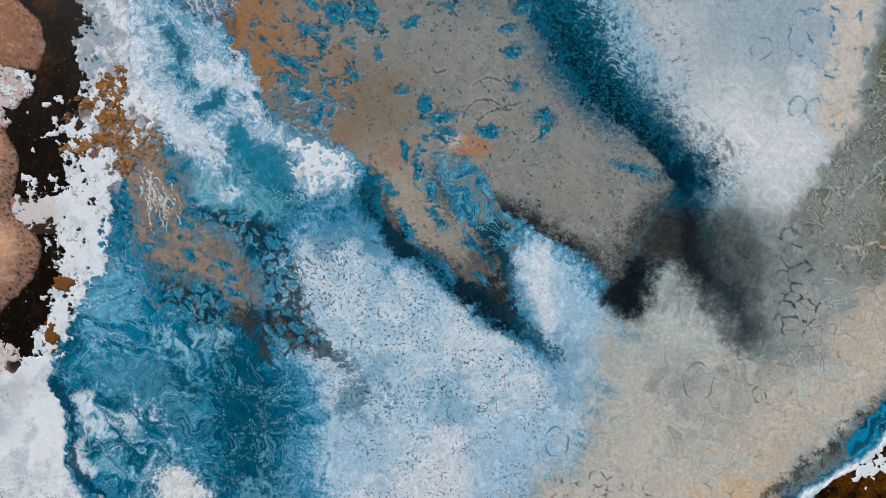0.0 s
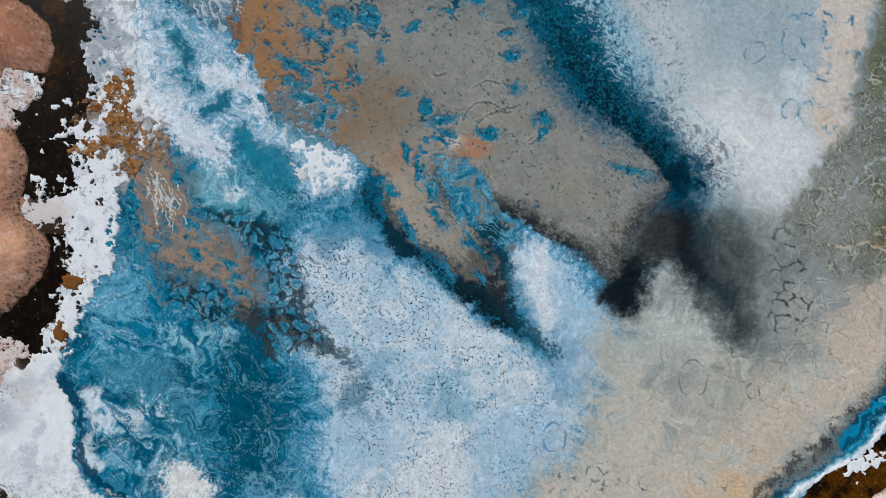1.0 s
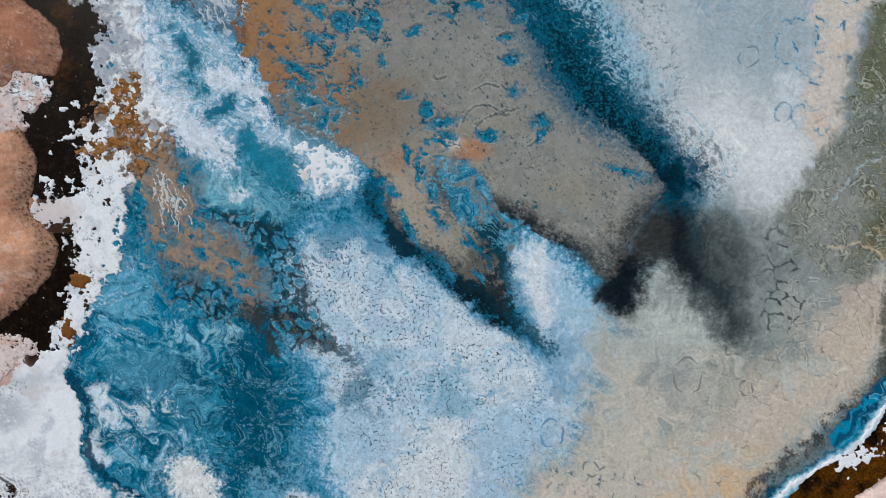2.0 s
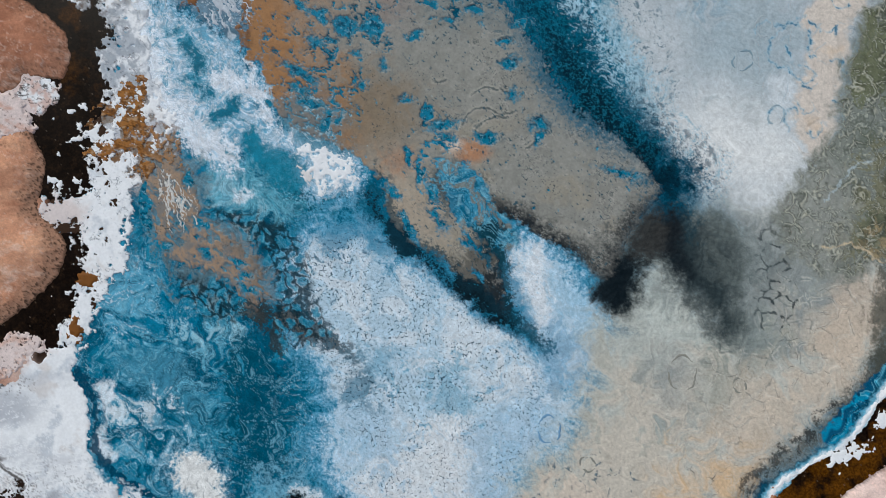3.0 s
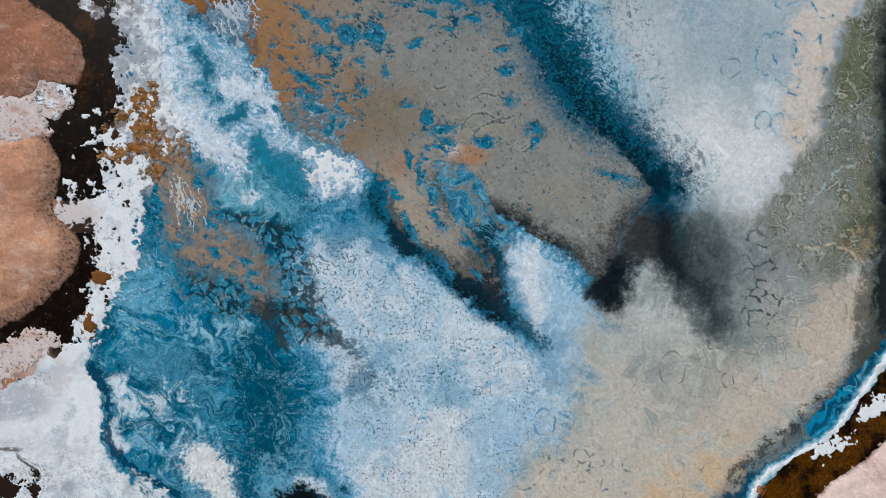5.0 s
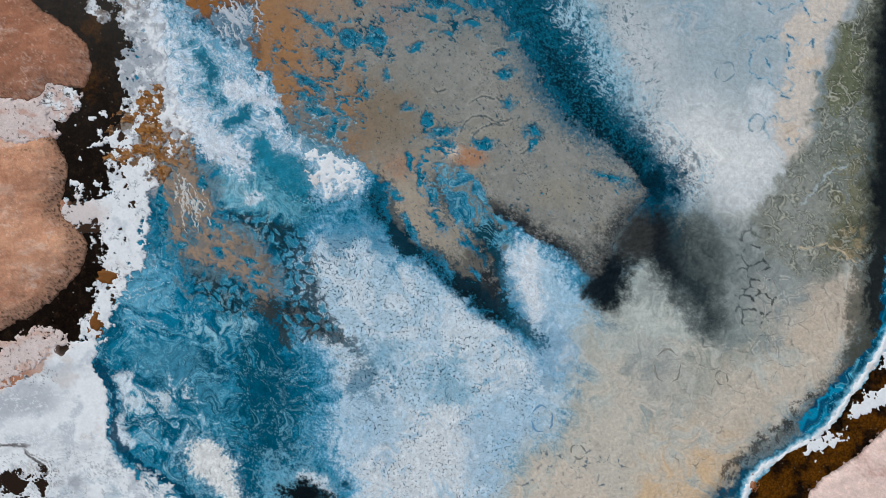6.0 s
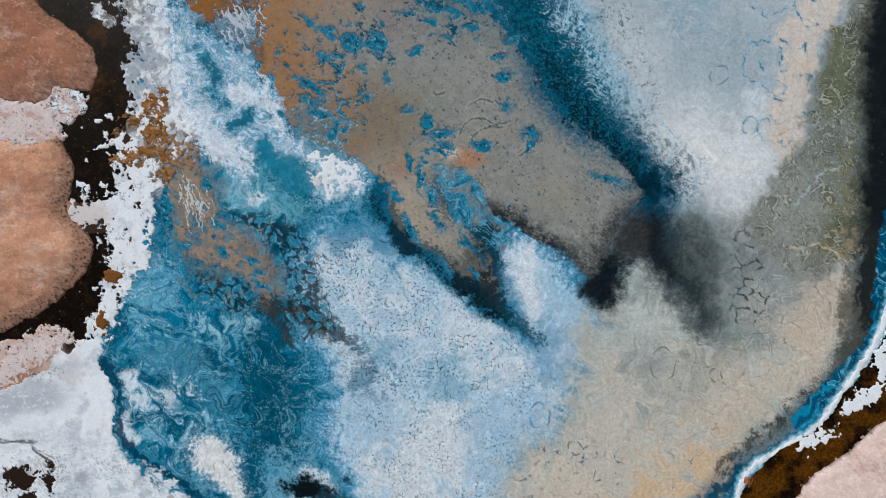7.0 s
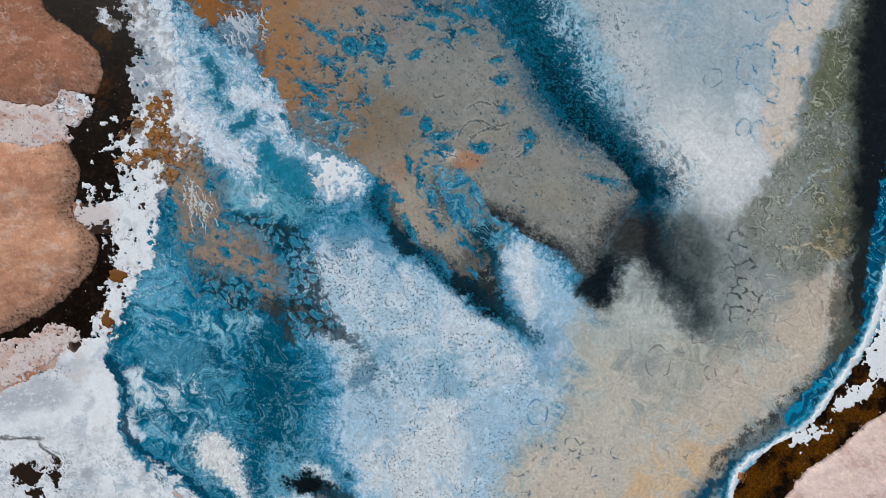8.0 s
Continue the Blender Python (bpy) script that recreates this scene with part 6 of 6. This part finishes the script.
# rust-orange algae
u, v = grid(170, 160, 400, 330, 1.6)
n = fbm(u, v, 22, 5, 125, gain=0.68)
f = shape(band((288, 180), (280, 225), (296, 262), (302, 305)), u, v, 14, 9) + 18
f = np.maximum(f, shape(band((222, 292), (260, 270), (300, 275), (345, 285)), u, v, 12, 8) + 14)
f = np.maximum(f, shape(band((215, 240), (235, 215), (275, 205)), u, v, 10, 8) + 9) + 17 * n
f = np.minimum(f, 26 * (0.62 - fbm(u, v, 13, 5, 128, gain=0.7)))
col = blend(np.broadcast_to(lin(152, 100, 44), u.shape + (3,)), lin(104, 62, 14), step(-0.2, 0.3, fbm(u + 10 * n, v, 13, 5, 126, gain=0.66)))
col = blend(col, lin(176, 150, 120), 0.7 * step(0.3, 0.6, fbm(u, v, 10, 4, 124, gain=0.66)))
col = blend(col, lin(60, 38, 14), 0.7 * step(0.08, 0.02, np.abs(fbm(u + 8 * n, v, 16, 3, 123))))
col = blend(col, lin(150, 116, 84), step(300, 350, u + 20 * n))
raised("algae_mat", (u, v), 1.6, f, 0.105, 0.05, col, M_MUD, "rust-orange algae mat between white salt crusts", "algae", 0.006, melt=5)
u, v = grid(170, 470, 230, 600, 1.6)
f = np.maximum(13 - np.hypot(u - 190, (v - 568) * 0.55), 14 - np.hypot((u - 210) * 0.7, v - 488)) + 7 * fbm(u, v, 12, 4, 127)
raised("algae_mat", (u, v), 1.6, f, 0.185, 0.03, np.broadcast_to(lin(118, 74, 30), u.shape + (3,)), M_MUD, "small orange-brown algae stain on white salt", "algae", 0.01)

u, v = grid(1290, 820, 1335, 870, 1.4)
f = 5 - np.hypot((u - 1314) * 1.0, (v - 842) * 0.55) + 9 * fbm(u, v, 9, 5, 119, gain=0.72)
raised("algae_mat", (u, v), 1.4, f, 0.09, 0.03, blend(np.broadcast_to(lin(140, 84, 44), u.shape + (3,)), lin(176, 134, 110), step(-0.1, 0.5, fbm(u, v, 7, 4, 122))), M_MUD, "small rust-orange algae stain beside a salt rim", "algae", 0.01)

# the salt rim of the south-eastern shore
u, v = grid(1260, 430, 1640, 940, 1.6)
wave = fbm(u, v, 14, 3, 138)
f = thin(CRUST_SOUTH, u + 4 * wave, v + 4 * fbm(u, v, 14, 3, 139)) + 3.6 + 2 * step(720, 560, v) + 3.0 * fbm(u, v, 12, 5, 130, gain=0.66)
raised("salt_crust", (u, v), 1.6, f, 0.07, 0.02, salt_colours(u, v, 132, 0.5), M_SALT, "white salt rim between blue brine and a brown stream", "salt crust", 0.006)
f = np.maximum(shape(area((1402, 790), (1420, 762), (1470, 745), (1488, 752), (1440, 775), (1415, 796)), u, v, 6, 5), shape(area((1465, 722), (1500, 690), (1530, 668), (1548, 690), (1530, 710), (1490, 725)), u, v, 6, 5))
f = np.maximum(f, shape(area((1528, 636), (1552, 585), (1572, 530), (1620, 520), (1620, 660), (1560, 668)), u, v, 6, 5)) + 1 + 11 * fbm(u, v, 20, 5, 133, gain=0.62)
f = np.minimum(f, 26 * (0.75 - fbm(u, v, 14, 4, 135)))
raised("salt_crust", (u, v), 1.6, f, 0.07, 0.02, salt_colours(u, v, 134, 0.2), M_SALT, "ragged white salt islets in a brown stream", "salt crust", 0.006)


f = shape(band((1400, 862), (1426, 832), (1464, 804), (1504, 776), (1544, 740), (1610, 704)), u, v, 5, 3) + 3.5 + 2.6 * fbm(u, v, 16, 5, 136, gain=0.7)
col = blend(np.broadcast_to(lin(178, 150, 142), u.shape + (3,)), lin(92, 70, 58), step(-0.2, 0.3, fbm(u, v, 12, 4, 137, turn=-40, stretch=2.5)))
raised("salt_crust", (u, v), 1.6, f, 0.11, 0.04, col, M_SALT, "thin pinkish salt ledge at the foot of a sand mound", "salt crust", 0.01)


# sand mounds
def mound(table, box, d, height, tones, label, seed, stones=0.0):
    u, v = box
    f = shape(table, u, v, 4, 1.5) + 1.6 * fbm(u, v, 10, 3, seed)
    n, n2 = fbm(u, v, 70, 5, seed + 1, turn=-15, stretch=2.4), fbm(u, v, 24, 5, seed + 2, gain=0.7)
    inland = np.maximum(f, 0)
    z = np.where(f > 0, height * (1 - np.exp(-inland / 50)) + 0.05, np.clip(0.05 + 0.03 * f, -0.1, 0.05)) + 0.10 * n * step(0, 30, f) + 0.03 * n2 * step(0, 10, f)
    col = blend(np.broadcast_to(lin(*tones[0]), u.shape + (3,)), lin(*tones[1]), step(-0.3, 0.5, n))
    col = blend(col, lin(*tones[2]), 0.6 * step(0.1, 0.7, n2 + 0.4 * fbm(u, v, 110, 3, seed + 4)))
    col = blend(col, lin(214, 186, 170), 0.55 * step(0.05, 0.015, np.abs(fbm(u, v, 80, 4, seed + 5, turn=25, stretch=1.6))) * step(0.0, 0.4, n2))
    streak = fbm(u + 20 * n2, v + 20 * n, 34, 6, seed + 7, gain=0.72, turn=10, stretch=2.6)
    col = blend(col, lin(226, 200, 184), 0.5 * step(0.25, 0.9, streak))
    scratch = np.abs(fbm(u + 26 * n, v + 26 * n2, 46, 3, seed + 9, turn=-25, stretch=3.2))
    col = blend(col, lin(230, 208, 194), 0.4 * step(0.035, 0.008, scratch) * step(0.0, 0.5, fbm(u, v, 60, 3, seed + 3)))
    col = blend(col, lin(150, 98, 74), 0.4 * step(0.2, 0.9, -streak))
    ring = np.abs(((f + 16 * n2 + 10 * n) % 22) - 11)
    col = blend(col, lin(222, 190, 172), 0.4 * step(1.8, 0.5, ring) * step(-0.1, 0.4, fbm(u, v, 44, 3, seed + 8)) * step(14, 30, f))
    for k in range(3):
        scrape = np.abs(fbm(u + 30 * n, v + 30 * n2, 30 - 6 * k, 3, seed + 20 + k, turn=-40 + 55 * k, stretch=3.5))
        col = blend(col, lin(232, 206, 190), 0.42 * step(0.03, 0.006, scrape) * step(0.1, 0.4, fbm(u, v, 46, 3, seed + 30 + k)))
    col = blend(col, lin(148, 100, 78), 0.45 * step(0.1, 0.7, fbm(u + 30 * n, v + 30 * n, 90, 5, seed + 25, gain=0.62)))
    col = col * (1 + 0.10 * fbm(u, v, 6, 3, seed + 26, gain=0.8)[..., None] + 0.08 * fbm(u + 12 * n2, v, 16, 4, seed + 27, gain=0.7, turn=-20, stretch=2.0)[..., None])
    rim = step(36, 8, f + 10 * n2) * step(300, 350, v + 30 * n + 320 * (stones < 0.8) + 40 * (stones > 0.8)) * stones
    rim = np.maximum(rim, step(16, 4, f + 6 * n2) * step(80, 110, u) * stones)
    col = blend(col, lin(148, 116, 97), 0.7 * rim)
    spots = step(0.2, 0.42, fbm(u, v, 4.5, 2, seed + 6, gain=0.8)) * rim
    col = blend(col, lin(58, 42, 34), 0.85 * spots)
    z = z + 0.05 * spots
    col = blend(col, lin(60, 44, 34), 0.7 * step(2.5, 0.3, f + 2 * n2))
    return tagged(sheet("sand_mound", u, v, z, col, M_SAND, f > -6), label, "sand mound")


PINK = ((202, 148, 118), (214, 162, 130), (188, 132, 104))
mound(MOUND_NORTH, grid(-340, -250, 195, 200, 2.0), 2.0, 1.1, ((166, 114, 89), (180, 126, 100), (154, 101, 78)), "rounded terracotta-pink sand mound beside a dark stream", 140, 0.5)
mound(MOUND_MIDDLE, grid(-370, 215, 195, 620, 2.0), 2.0, 1.3, PINK, "large terracotta-pink sand mound with a stony rim", 150, 1.0)
mound(MOUND_SOUTH, grid(1370, 620, 1990, 1190, 2.8), 2.8, 1.2, ((222, 196, 188), (228, 204, 196), (214, 184, 174)), "smooth pale rose sand mound above a stream", 160, 0.0)


# low rims where gas once rose through the salt
def salt_ring(x, y, r, tone, label, seed):
    rng = random.Random(seed)
    bm = bmesh.new()
    turns, loops = 40, []
    for i in range(turns):
        a = 2 * math.pi * i / turns
        rr = r * (1 + 0.10 * math.sin(2 * a + seed) + 0.05 * math.sin(5 * a + 2 * seed) + 0.03 * rng.uniform(-1, 1))
        w = 1.3 * max(0.12, 0.75 + 0.7 * math.sin(3 * a + seed * 1.7) + 0.3 * rng.uniform(-1, 1))
        row = []
        for k, h in ((-w, 0.0), (-0.4 * w, 0.035), (0.4 * w, 0.035), (w, 0.0)):
            u, v = x + (rr + k) * math.cos(a), y + (rr + k) * math.sin(a)
            row.append(bm.verts.new((float(plan_x(u)), float(plan_y(v)), 0.055 + 0.6 * h + 0.004 * rng.random())))
        loops.append((w, row))
    for i in range(turns):
        (wa, a), (wb, b) = loops[i], loops[(i + 1) % turns]
        if min(wa, wb) < 0.3:
            continue
        for k in range(3):
            bm.faces.new((a[k], a[k + 1], b[k + 1], b[k]))
    bmesh.ops.recalc_face_normals(bm, faces=bm.faces)
    me = bpy.data.meshes.new("salt_ring")
    bm.to_mesh(me)
    bm.free()
    c = np.ones((len(me.vertices), 4), np.float32)
    c[:, :3] = lin(*tone)
    me.attributes.new("deposit", "FLOAT_COLOR", "POINT").data.foreach_set("color", c.ravel())
    me.attributes.new("deposit_grain", "FLOAT_COLOR", "POINT").data.foreach_set("color", c.ravel())
    me.materials.append(M_SILT)
    return tagged(new("salt_ring", me), label, "salt ring", "salt rings on the flats")


for i, (x, y, r, tone) in enumerate(((1262, 138, 16, (128, 152, 164)), (1315, 226, 14, (150, 168, 178)), (1296, 84, 15, (166, 178, 184)))):
    salt_ring(x, y, r, tone, "blue-grey circular rim on a white salt bank", 3 + i)
for i, (x, y, r) in enumerate(((1164, 640, 25), (1256, 660, 11), (1012, 786, 12))):
    salt_ring(x, y, r, (136, 136, 128), "dark grey circular rim on a beige silt flat", 11 + i)
salt_ring(950, 730, 20, (110, 150, 184), "pale blue circular rim on a salt bed", 30)
